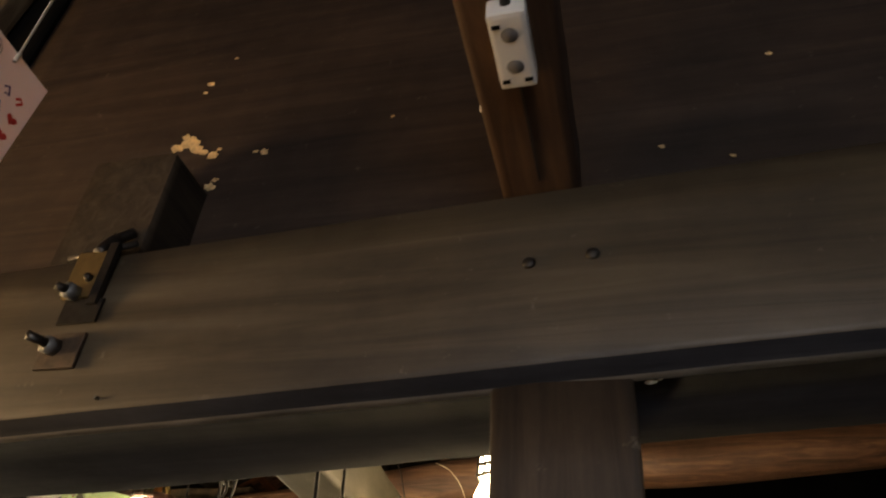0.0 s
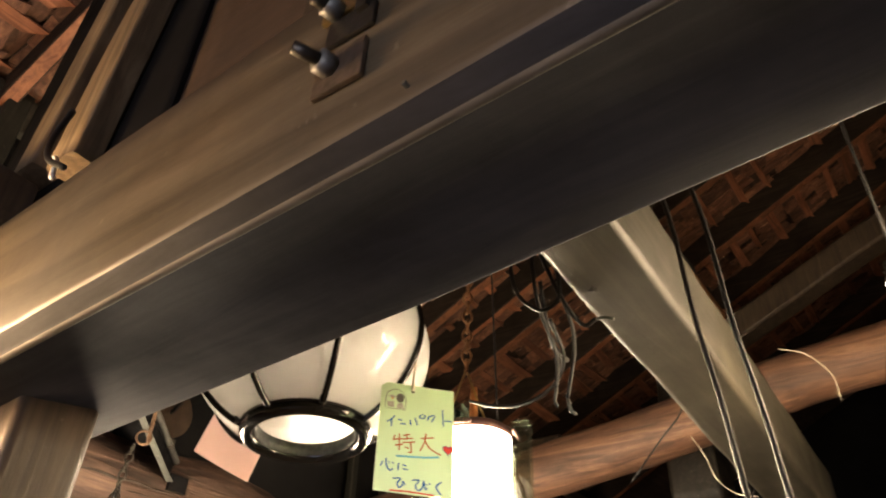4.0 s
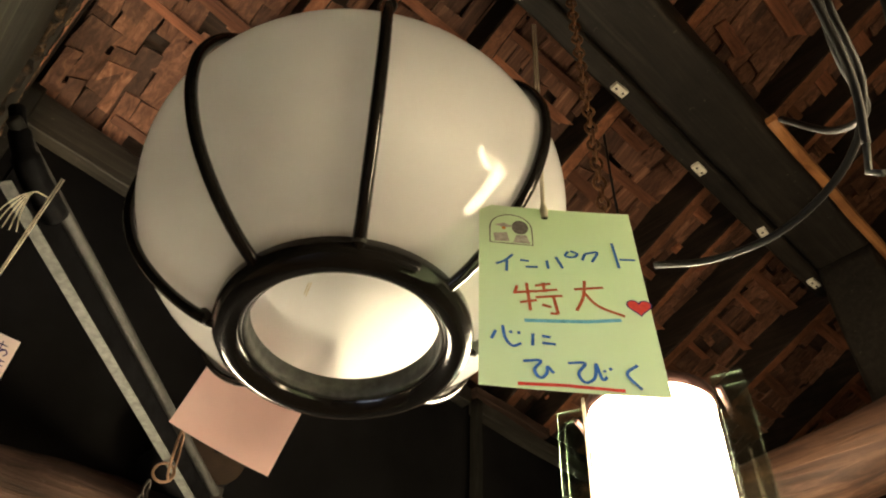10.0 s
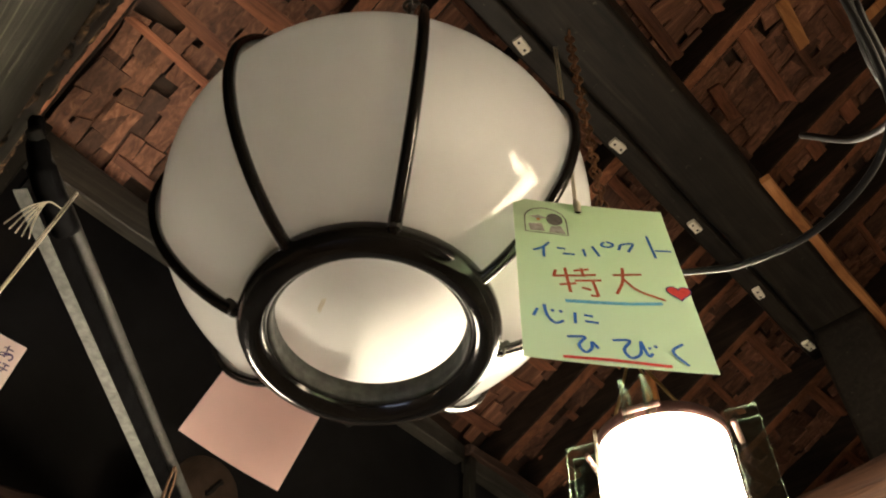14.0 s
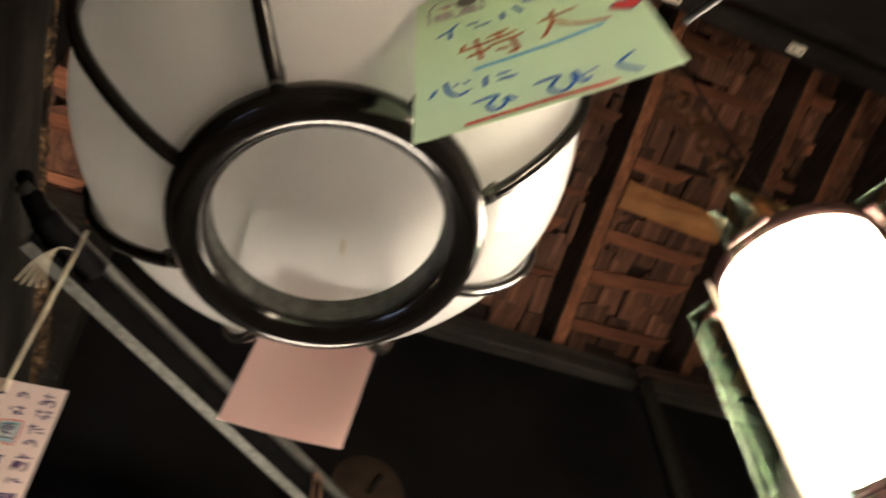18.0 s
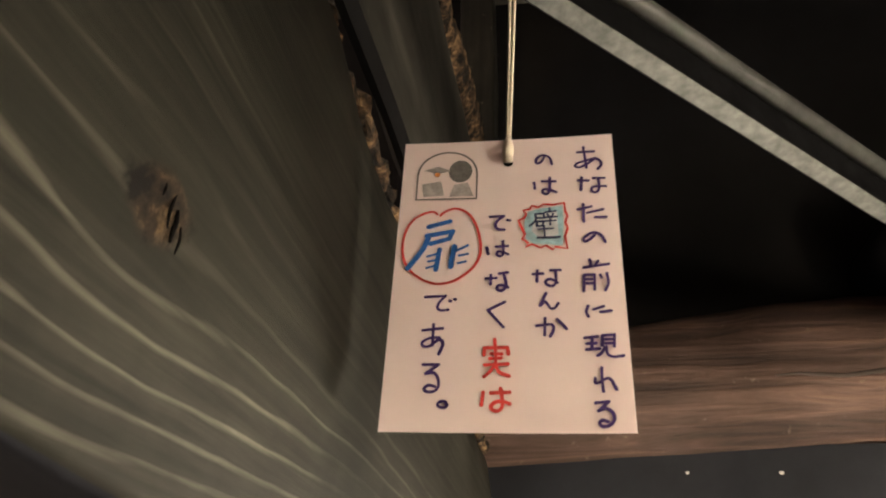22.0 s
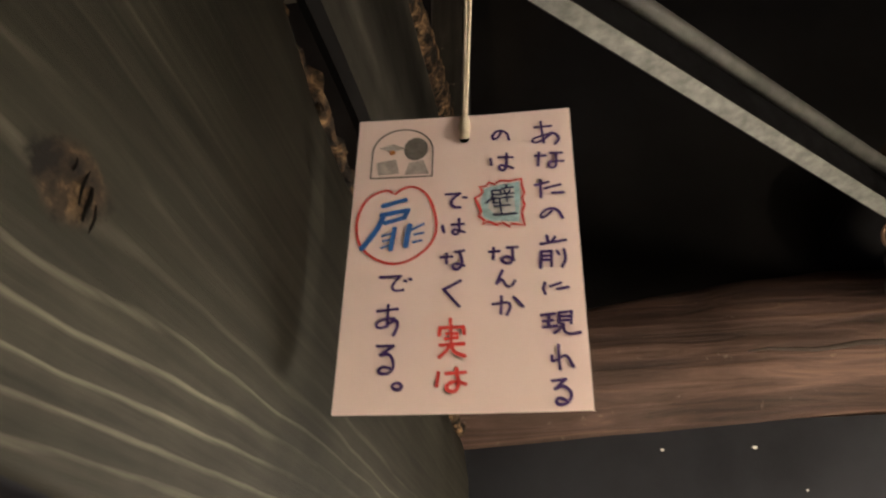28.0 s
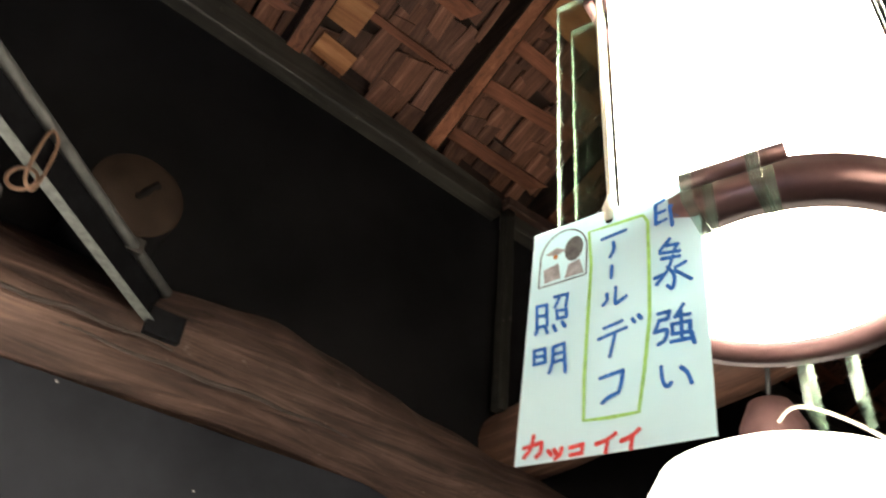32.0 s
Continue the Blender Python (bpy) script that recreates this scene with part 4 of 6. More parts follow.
def globe_lamp():
    t = thing("pendant_lamp", (CX, CY, RZ), "large unlit opal glass pendant lamp with black ribs", "pendant lamp")
    out = [(0.078, 0.0), (0.097, 0.010), (0.121, 0.030), (0.143, 0.058), (0.157, 0.09), (0.162, 0.118), (0.161, 0.142), (0.153, 0.170), (0.137, 0.194), (0.111, 0.213), (0.075, 0.226), (0.03, 0.232)]
    prof = [(p[0], p[2]) for p in curve_points([(1.012 * r if z else r, 0, 0.955 * z) for r, z in out], 3)]
    tilt = Matrix.Translation((CX, CY, RZ)) @ Matrix.Rotation(math.radians(-4.5), 4, "Y")
    def placed(bm):
        bmesh.ops.transform(bm, matrix=tilt, verts=bm.verts)
        return bm
    part("shade", placed(lathe(prof, (0, 0), 96)), opal(), t)
    ring = [(q, h) for q, h in ((0.0655, 0.004), (0.0665, -0.006), (0.0705, -0.0115), (0.077, -0.0135), (0.0835, -0.011), (0.0870, -0.004), (0.0865, 0.005), (0.082, 0.0105), (0.074, 0.011), (0.068, 0.009))]
    part("ring", placed(lathe(ring, (0, 0), 96, closed=True)), LACQUER, t)
    part("ring_lip", placed(lathe([(0.0645, 0.012), (0.0645, -0.0035), (0.0662, -0.006), (0.0668, 0.008)], (0, 0), 96, closed=True)), STEEL, t, "thin bright metal lip inside the ring")
    for k in range(8):
        a = math.radians(12.0 + 45 * k)
        pts = []
        for i, (r, z) in enumerate(prof):
            (ra, za), (rb, zb) = prof[max(i - 1, 0)], prof[min(i + 1, len(prof) - 1)]
            L = math.hypot(rb - ra, zb - za)
            ro, zo = r + 0.0047 * (zb - za) / L, z - 0.0047 * (rb - ra) / L
            pts.append((ro * math.cos(a), ro * math.sin(a), zo))
        part("rib", placed(tube(pts, 0.0042, 8)), LACQUER, t)
        if k % 2:
            part("clip", placed(tube([(0.088 * math.cos(a), 0.088 * math.sin(a), -0.002), (0.094 * math.cos(a), 0.094 * math.sin(a), 0.006)], 0.0045, 8)), STEEL, t)
    part("gallery", placed(lathe([(0.0, 0.264), (0.02, 0.262), (0.045, 0.249), (0.078, 0.242), (0.08, 0.236), (0.03, 0.241)], (0, 0), 32)), LACQUER, t)
    part("lamp_holder", placed(lathe([(0.0, 0.165), (0.018, 0.165), (0.021, 0.17), (0.021, 0.228)], (0, 0), 24)), WHITE_PLASTIC, t, "white porcelain lamp holder")
    part("holder_contact", placed(lathe([(0.0, 0.1635), (0.0085, 0.1635), (0.0095, 0.1655)], (0, 0), 12)), IRON, t)
    chain(t, (CX - 0.02, CY, roof_z(CX) + 0.12), (CX - 0.022, CY, RZ + 0.258), IRON, 0.03, 0.0028)
    part("cord", tube(curve_points([(CX - 0.02, CY, RZ + 0.255), (CX - 0.03, CY + 0.01, RZ + 0.6), (CX - 0.015, CY - 0.01, RZ + 0.95), (CX - 0.02, CY, roof_z(CX) + 0.12)], 6), 0.0026, 6), BLACK_RUBBER, t)
    return t


globe_lamp()


def cylinder_lamp():
    X, Y = -0.960, 1.381
    t = thing("pendant_lamp", (X, Y, 1.9355), "brightly lit white glass cylinder lamp with clear glass fins", "pendant lamp")
    part("shade", lathe([(0.0678, 1.9491), (0.0692, 1.946), (0.0707, 1.9533), (0.0697, 2.1837), (0.0669, 2.19), (0.0630, 2.19)], (X, Y), 64), GLOW_CYL, t)
    part("bottom_ring", lathe([(0.0573, 1.9449), (0.0592, 1.9376), (0.0707, 1.9376), (0.0731, 1.9428), (0.0731, 1.9533), (0.0707, 1.9533)], (X, Y), 64), MAUVE, t, "dark reddish metal ring")
    part("diffuser", lathe([(0.0, 1.947), (0.0583, 1.947)], (X, Y), 48), GLOW_CYL, t)
    part("top_ring", lathe([(0.0707, 2.1816), (0.0731, 2.1837), (0.0731, 2.1952), (0.0669, 2.1994), (0.0286, 2.2026), (0.0, 2.2026)], (X, Y), 64), MAUVE, t)
    part("bulb", lathe([(0.0, 1.9983), (0.0115, 2.0036), (0.0158, 2.0193), (0.0158, 2.1293), (0.0115, 2.145), (0.0, 2.1502)], (X, Y), 20), GLOW_BULB, t, "glowing bulb")
    for k in range(4):
        a = math.radians(17 + 90 * k)
        ux, uy = math.cos(a), math.sin(a)
        f = thing_part("glass_fin", t, (X + 0.078 * ux, Y + 0.078 * uy, 1.9302))
        for s in (-0.0115, 0.0115):
            bm = box((0.0, s - 0.0022, 1.9145), (0.034, s + 0.0022, 2.206), 0.0006)
            bmesh.ops.transform(bm, matrix=Matrix.Translation((X + 0.0735 * ux, Y + 0.0735 * uy, 0)) @ Matrix.Rotation(a, 4, "Z"), verts=bm.verts)
            bm.normal_update()
            across = Vector((-uy, ux, 0))
            for face in bm.faces:
                face.material_index = 0 if abs(face.normal.dot(across)) > 0.9 else 1
            pane = part("pane", bm, EDGE_GLASS, f)
            pane.data.materials.append(GLASS_RIM)
            pane.visible_shadow = False
        for z in (1.947, 2.1858):
            bm = tube([(0.0, -0.02, z), (0.0, 0.02, z)], 0.0035, 8)
            bmesh.ops.transform(bm, matrix=Matrix.Translation((X + 0.081 * ux, Y + 0.081 * uy, 0)) @ Matrix.Rotation(a, 4, "Z"), verts=bm.verts)
            part("pin", bm, MAUVE, f)
    for k in range(3):
        a = math.radians(325 + 120 * k)
        part("stay", tube([(X + 0.059 * math.cos(a), Y + 0.059 * math.sin(a), 2.1984), (X - 0.012, Y - 0.011, 2.3241)], [0.0022, 0.0018], 6), BRASS, t)
    part("holder", lathe([(0.0, 2.2874), (0.0067, 2.2864), (0.0081, 2.2445), (0.0081, 2.2026), (0.0286, 2.2015)], (X, Y), 20), ORANGE, t, "small orange brown lamp holder")
    chain(t, (X - 0.012, Y - 0.011, roof_z(X) + 0.12), (X - 0.012, Y - 0.011, 2.3199), RUST, 0.03, 0.0026)
    return t


cylinder_lamp()


def hex_lantern():
    X, Y = -0.122, 1.289
    t = thing("lantern", (X, Y, 1.93), "brightly lit hexagonal paper lantern with a fretwork band", "lantern")
    a0 = math.radians(-89)

    def ring6(r, z):
        return [(X + r * math.cos(a0 + math.radians(60 * k)), Y + r * math.sin(a0 + math.radians(60 * k)), z) for k in range(6)]

    def shell(levels):
        bm = bmesh.new()
        rows = [[bm.verts.new(p) for p in ring6(r, z)] for r, z in levels]
        for r0, r1 in zip(rows, rows[1:]):
            for k in range(6):
                bm.faces.new((r0[k], r0[(k + 1) % 6], r1[(k + 1) % 6], r1[k]))
        bmesh.ops.recalc_face_normals(bm, faces=bm.faces)
        return bm

    part("dome", lathe([(0.0, 2.277), (0.035, 2.274), (0.07, 2.264), (0.098, 2.244), (0.115, 2.22), (0.121, 2.211)], (X, Y), 40), GLOW_HEX, t)
    part("band", shell([(0.128, 2.211), (0.131, 2.209), (0.131, 2.178), (0.126, 2.175)]), GLOW_HEX, t)
    part("bowl", lathe([(0.122, 2.174), (0.132, 2.15), (0.133, 2.12), (0.123, 2.085), (0.098, 2.053), (0.055, 2.035), (0.0, 2.03)], (X, Y), 40), GLOW_HEX, t)
    for k in range(6):
        p = [ring6(r, z)[k] for r, z in ((0.13, 2.212), (0.1325, 2.195), (0.133, 2.176))]
        part("edge_wire", tube(p, 0.0034, 6), IRON, t)
    for z, r in ((2.211, 0.1315), (2.176, 0.1335), (2.194, 0.1325)):
        part("band_rail", tube(ring6(r, z), 0.0036, 6, closed=True), IRON, t)
    for k in range(6):
        p, q = Vector(ring6(0.1325, 0)[k]), Vector(ring6(0.1325, 0)[(k + 1) % 6])
        for s in np.linspace(0.1, 0.9, 7):
            c = p + (q - p) * float(s)
            part("fret", tube([(c.x, c.y, 2.179), (c.x + 0.004, c.y, 2.194), (c.x - 0.003, c.y, 2.209)], 0.0028, 4), IRON, t)
    part("cap", lathe([(0.0, 2.29), (0.014, 2.287), (0.022, 2.273), (0.025, 2.267)], (X, Y), 20), IRON, t)
    part("cord", tube(curve_points([(X, Y, 2.285), (X - 0.01, Y, 2.5), (X + 0.01, Y, 3.0), (X, Y, roof_z(X) + 0.13)], 6), 0.003, 6), BLACK_RUBBER, t)
    return t


hex_lantern()
panel = thing("panel_lamp", (-0.235, 1.3, 1.72), "lit square white panel lamp under the lantern", "pendant lamp")
bm = box((-0.03, -0.035, 1.72), (0.03, 0.035, 2.07), 0.003)
bmesh.ops.transform(bm, matrix=Matrix.Translation((-0.22, 1.3, 0)) @ Matrix.Rotation(math.radians(20), 4, "Z"), verts=bm.verts)
part("shade", bm, GLOW_HEX, panel)
part("cord", tube([(-0.22, 1.3, 2.07), (-0.225, 1.31, 2.6), (-0.22, 1.3, roof_z(-0.22) + 0.13)], 0.0025, 6), BLACK_RUBBER, panel)


def chain_lamp():
    X, Y = -1.567, 1.07
    t = thing("pendant_lamp", (X, Y, 1.8), "lit opal bowl lamp hanging from the steel brace by a chain", "pendant lamp")
    part("shade", lathe([(0.04, 1.875), (0.06, 1.87), (0.1, 1.85), (0.125, 1.81), (0.12, 1.765), (0.09, 1.725), (0.0, 1.71)], (X, Y), 48), GLOW_POT, t)
    part("collar", lathe([(0.0, 1.94), (0.018, 1.938), (0.05, 1.905), (0.06, 1.873)], (X, Y), 32), GREY_METAL, t, "dull grey metal collar")
    for k in range(3):
        a = math.radians(30 + 120 * k)
        chain(t, (X, Y, 2.10), (X + 0.058 * math.cos(a), Y + 0.058 * math.sin(a), 1.9), IRON, 0.016, 0.0018)
    chain(t, (X, Y + 0.008, 2.19), (X, Y, 2.10), IRON, 0.022, 0.0022)
    part("knotted_cord", tube(curve_points([(X + 0.005, Y, 2.105), (X - 0.012, Y + 0.012, 2.095), (X + 0.012, Y - 0.01, 2.085), (X - 0.006, Y + 0.01, 2.075), (X + 0.01, Y + 0.02, 2.05), (X + 0.015, Y + 0.032, 2.0)], 5), 0.0032, 6), BLACK_RUBBER, t)
    part("hook", tube([Vector((X + 0.004, Y + 0.022, 2.208)) + Vector((0.006 * math.cos(q), 0.013 * math.cos(q), 0.014 * math.sin(q))) for q in np.linspace(0, 2 * math.pi, 17)[:-1]], 0.0022, 6, closed=True), RUST_PALE, t, "orange brown snap hook")
    part("hook", tube([Vector((X + 0.008, Y + 0.03, 2.236)) + Vector((0.010 * math.copysign(abs(math.cos(q)) ** 0.6, math.cos(q)), -0.008 * math.copysign(abs(math.cos(q)) ** 0.6, math.cos(q)), 0.037 * math.copysign(abs(math.sin(q)) ** 0.7, math.sin(q)))) for q in np.linspace(0, 2 * math.pi, 25)[:-1]], 0.0022, 6, closed=True), RUST_PALE, t)
    part("tag", box((X + 0.02, Y - 0.02, 2.022), (X + 0.0215, Y + 0.012, 2.062), 0.0004), TAG_WHITE, t, "small blank white tag")
    part("tag_strip", tube([(X + 0.022, Y + 0.005, 2.03), (X + 0.03, Y + 0.02, 1.99), (X + 0.04, Y + 0.03, 1.95)], 0.003, 5), THREAD, t)
    part("pink_tag", box((X + 0.02, Y - 0.038, 2.02), (X + 0.0212, Y - 0.03, 2.05), 0.0003), PINK_TAG, t)
    return t


chain_lamp()
far = thing("pendant_lamp", (-1.2, 1.81, 1.9), "lit opal bowl lamp with a brown holder", "pendant lamp")
part("shade", lathe([(0.035, 2.052), (0.08, 2.048), (0.12, 2.03), (0.145, 1.985), (0.135, 1.94), (0.09, 1.905), (0.0, 1.895)], (-1.2, 1.81), 48), GLOW_FAR, far)
part("holder", lathe([(0.0, 2.115), (0.022, 2.112), (0.034, 2.085), (0.037, 2.05)], (-1.2, 1.81), 24), MAUVE, far, "brown metal lamp holder")
part("cord", tube(curve_points([(-1.2, 1.81, 2.11), (-1.19, 1.83, 2.35), (-1.2, 1.81, 3.0), (-1.2, 1.81, roof_z(-1.2) + 0.13)], 5), 0.003, 6), BLACK_RUBBER, far)
part("loop_wire", tube(curve_points([(-1.19, 1.79, 2.075), (-1.15, 1.77, 2.08), (-1.1, 1.79, 2.05), (-1.05, 1.8, 1.99)], 6), 0.002, 6), THREAD, far)
# unseen lamps: one for the beam's bright left end, one added as fill
for x, y, z, glow in ((-1.22, 0.27, 1.9, GLOW_SOUTH), (-0.45, -1.4, 1.85, GLOW_FILL)):
    south = thing("pendant_lamp", (x, y, z), "unseen lit opal globe lamp added in the front aisle", "pendant lamp", "front aisle lamps")
    part("shade", lathe([(0.03, z + 0.11), (0.08, z + 0.09), (0.11, z + 0.03), (0.1, z - 0.05), (0.05, z - 0.09), (0.0, z - 0.1)], (x, y), 32), glow, south)
    part("cap", lathe([(0.0, z + 0.15), (0.025, z + 0.145), (0.035, z + 0.11)], (x, y), 20), GREY_METAL, south)
    part("cord", tube([(x, y, z + 0.14), (x, y, roof_z(x) + 0.15)], 0.003, 6), BLACK_RUBBER, south)

# ---- steel brace between beam and log ----
brace = thing("steel_brace", (-1.45, 0.95, 2.24), "dull steel channel brace between beam and log", "brace")
A, B = Vector((-1.205, 0.703, 2.264)), Vector((-1.762, 1.315, 2.218))
d = (B - A).normalized()
s = Vector((-d.y, d.x, 0)).normalized() * -1


def rail(a, b, u, w, t0):
    """A flat bar from a to b: width w along u, thickness t0."""
    bm = bmesh.new()
    ax = (b - a).normalized()
    n = ax.cross(u).normalized()
    rows = []
    for q in range(25):
        c = a + (b - a) * (q / 24)
        rows.append([bm.verts.new(c + u * (w * i) + n * (t0 * k)) for i, k in ((-0.5, -0.5), (0.5, -0.5), (0.5, 0.5), (-0.5, 0.5))])
    for r0, r1 in zip(rows, rows[1:]):
        for i in range(4):
            bm.faces.new((r0[i], r0[(i + 1) % 4], r1[(i + 1) % 4], r1[i]))
    bm.faces.new(rows[0][::-1]), bm.faces.new(rows[-1])
    bmesh.ops.recalc_face_normals(bm, faces=bm.faces)
    return bm


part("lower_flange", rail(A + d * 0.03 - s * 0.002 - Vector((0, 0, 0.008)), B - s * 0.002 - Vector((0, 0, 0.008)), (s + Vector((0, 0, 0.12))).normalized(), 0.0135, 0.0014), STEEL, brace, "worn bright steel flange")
# web and rail put a pipe's dark underside and highlight into two colours
part("web", rail(A + d * 0.035 + Vector((0, 0, 0.02)) - s * 0.009, B + Vector((0, 0, 0.02)) - s * 0.009, Vector((0, 0, 1)), 0.056, 0.003), BLACK_STEEL, brace, "web coloured black as the pipe's dark underside")
part("upper_rail", smooth(tube([A + Vector((0, 0, 0.048)) - s * 0.004 + (B - A) * (q / 12) for q in range(13)], 0.0078, 12)), DARK_STEEL, brace, "rounded upper rail coloured grey as the pipe's highlight")
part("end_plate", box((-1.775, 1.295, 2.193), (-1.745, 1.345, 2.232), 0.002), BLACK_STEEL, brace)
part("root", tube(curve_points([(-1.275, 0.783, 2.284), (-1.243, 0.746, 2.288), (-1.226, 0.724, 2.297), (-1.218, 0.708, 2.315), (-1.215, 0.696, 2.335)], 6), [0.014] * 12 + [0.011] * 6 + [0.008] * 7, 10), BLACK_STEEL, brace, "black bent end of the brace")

# ---- cables ----
def cable(points, r=0.003, label="thin black flex cable hanging loose", material=None, name="cable"):
    t = thing(name, points[0], label, "cable", "loose cables")
    part("flex", tube(curve_points(points, 8), r, 7), material or BLACK_RUBBER, t)
    return t


for dx, dy in ((0.0, 0.0), (0.028, 0.03)):
    cable([(-0.41 + dx, 0.72 + dy, 2.30), (-0.412 + dx, 0.80 + dy, 2.285), (-0.408 + dx, 0.93 + dy, 2.19), (-0.404 + dx, 0.955 + dy, 2.05), (-0.39 + dx, 0.955 + dy, 1.9), (-0.38 + dx, 0.955 + dy, 1.6), (-0.38 + dx, 0.955 + dy, 0.02)], 0.0028)
cable([(-0.086, 0.470, 2.366), (-0.084, 0.470, 2.306), (-0.082, 0.470, 2.268), (-0.081, 0.470, 2.232)], 0.0024, "pale flex cable beside the joist", WHITE_PLASTIC)
bunch = thing("cable_bunch", (-0.6, 1.04, 2.1), "tangled black flex cables with bare tinned ends", "cable", "loose cables")
for k, pts in enumerate(([(-0.56, 0.9, 2.26), (-0.575, 0.93, 2.2), (-0.59, 0.97, 2.14), (-0.6, 1.03, 2.10), (-0.612, 1.05, 2.065)],
                         [(-0.555, 0.92, 2.25), (-0.57, 0.95, 2.19), (-0.565, 1.0, 2.13), (-0.575, 1.03, 2.1), (-0.6, 1.055, 2.05)],
                         [(-0.56, 0.91, 2.24), (-0.6, 0.93, 2.2), (-0.615, 0.96, 2.16), (-0.59, 0.975, 2.13), (-0.56, 0.97, 2.14), (-0.555, 0.94, 2.18), (-0.58, 0.92, 2.21)],
                         [(-0.57, 0.93, 2.2), (-0.56, 0.97, 2.14), (-0.548, 1.0, 2.11), (-0.53, 1.0, 2.112)],
                         [(-0.59, 1.0, 2.13), (-0.6, 1.05, 2.105), (-0.63, 1.08, 2.087), (-0.68, 1.095, 2.078), (-0.73, 1.098, 2.086), (-0.77, 1.09, 2.1)],
                         [(-0.58, 0.96, 2.16), (-0.6, 1.02, 2.11), (-0.605, 1.07, 2.11), (-0.63, 1.1, 2.14), (-0.66, 1.12, 2.2)])):
    part("flex", tube(curve_points(pts, 8), 0.0026, 7), BLACK_RUBBER, bunch)
for pts in ([(-0.612, 1.05, 2.065), (-0.618, 1.055, 2.05), (-0.612, 1.05, 2.04)], [(-0.6, 1.055, 2.05), (-0.6, 1.06, 2.035), (-0.593, 1.06, 2.03)], [(-0.53, 1.0, 2.112), (-0.52, 1.005, 2.113), (-0.51, 1.005, 2.108)]):
    part("bare_end", tube(pts, 0.0022, 6), STEEL, bunch, "shiny bare wire end")
cable([(-0.65, 2.0, 2.53), (-0.62, 1.985, 2.46), (-0.6, 1.99, 2.3), (-0.66, 1.9, 2.1), (-0.75, 1.8, 1.9)], 0.002)
cable([(-0.75, 1.99, 2.36), (-0.72, 1.97, 2.3), (-0.7, 1.96, 2.24), (-0.66, 1.95, 2.2), (-0.62, 1.96, 2.19)], 0.001, "pale thin wire loop under the log", THREAD)
cable([(-0.28, 1.97, 2.5), (-0.24, 1.95, 2.45), (-0.22, 1.95, 2.38), (-0.24, 1.95, 2.33)], 0.0012, "pale thin wire loop under the log", THREAD)
cable([(-0.49, 1.86, 2.46), (-0.44, 1.84, 2.425), (-0.4, 1.82, 2.36), (-0.395, 1.81, 2.3)], 0.0009, "pale thin wire loop under the log", THREAD)
cable([(-0.69, 1.8, 2.42), (-0.7, 1.79, 2.34), (-0.75, 1.78, 2.28), (-0.82, 1.77, 2.2)], 0.0018)
cable([(-0.98, 0.53, 2.31), (-0.97, 0.52, 2.25), (-0.94, 0.515, 2.2), (-0.90, 0.52, 2.17)], 0.004)
cable([(-1.02, 0.54, 2.26), (-0.96, 0.53, 2.22), (-0.92, 0.52, 2.165)], 0.003, "white flex cable tucked on the beam", WHITE_PLASTIC)

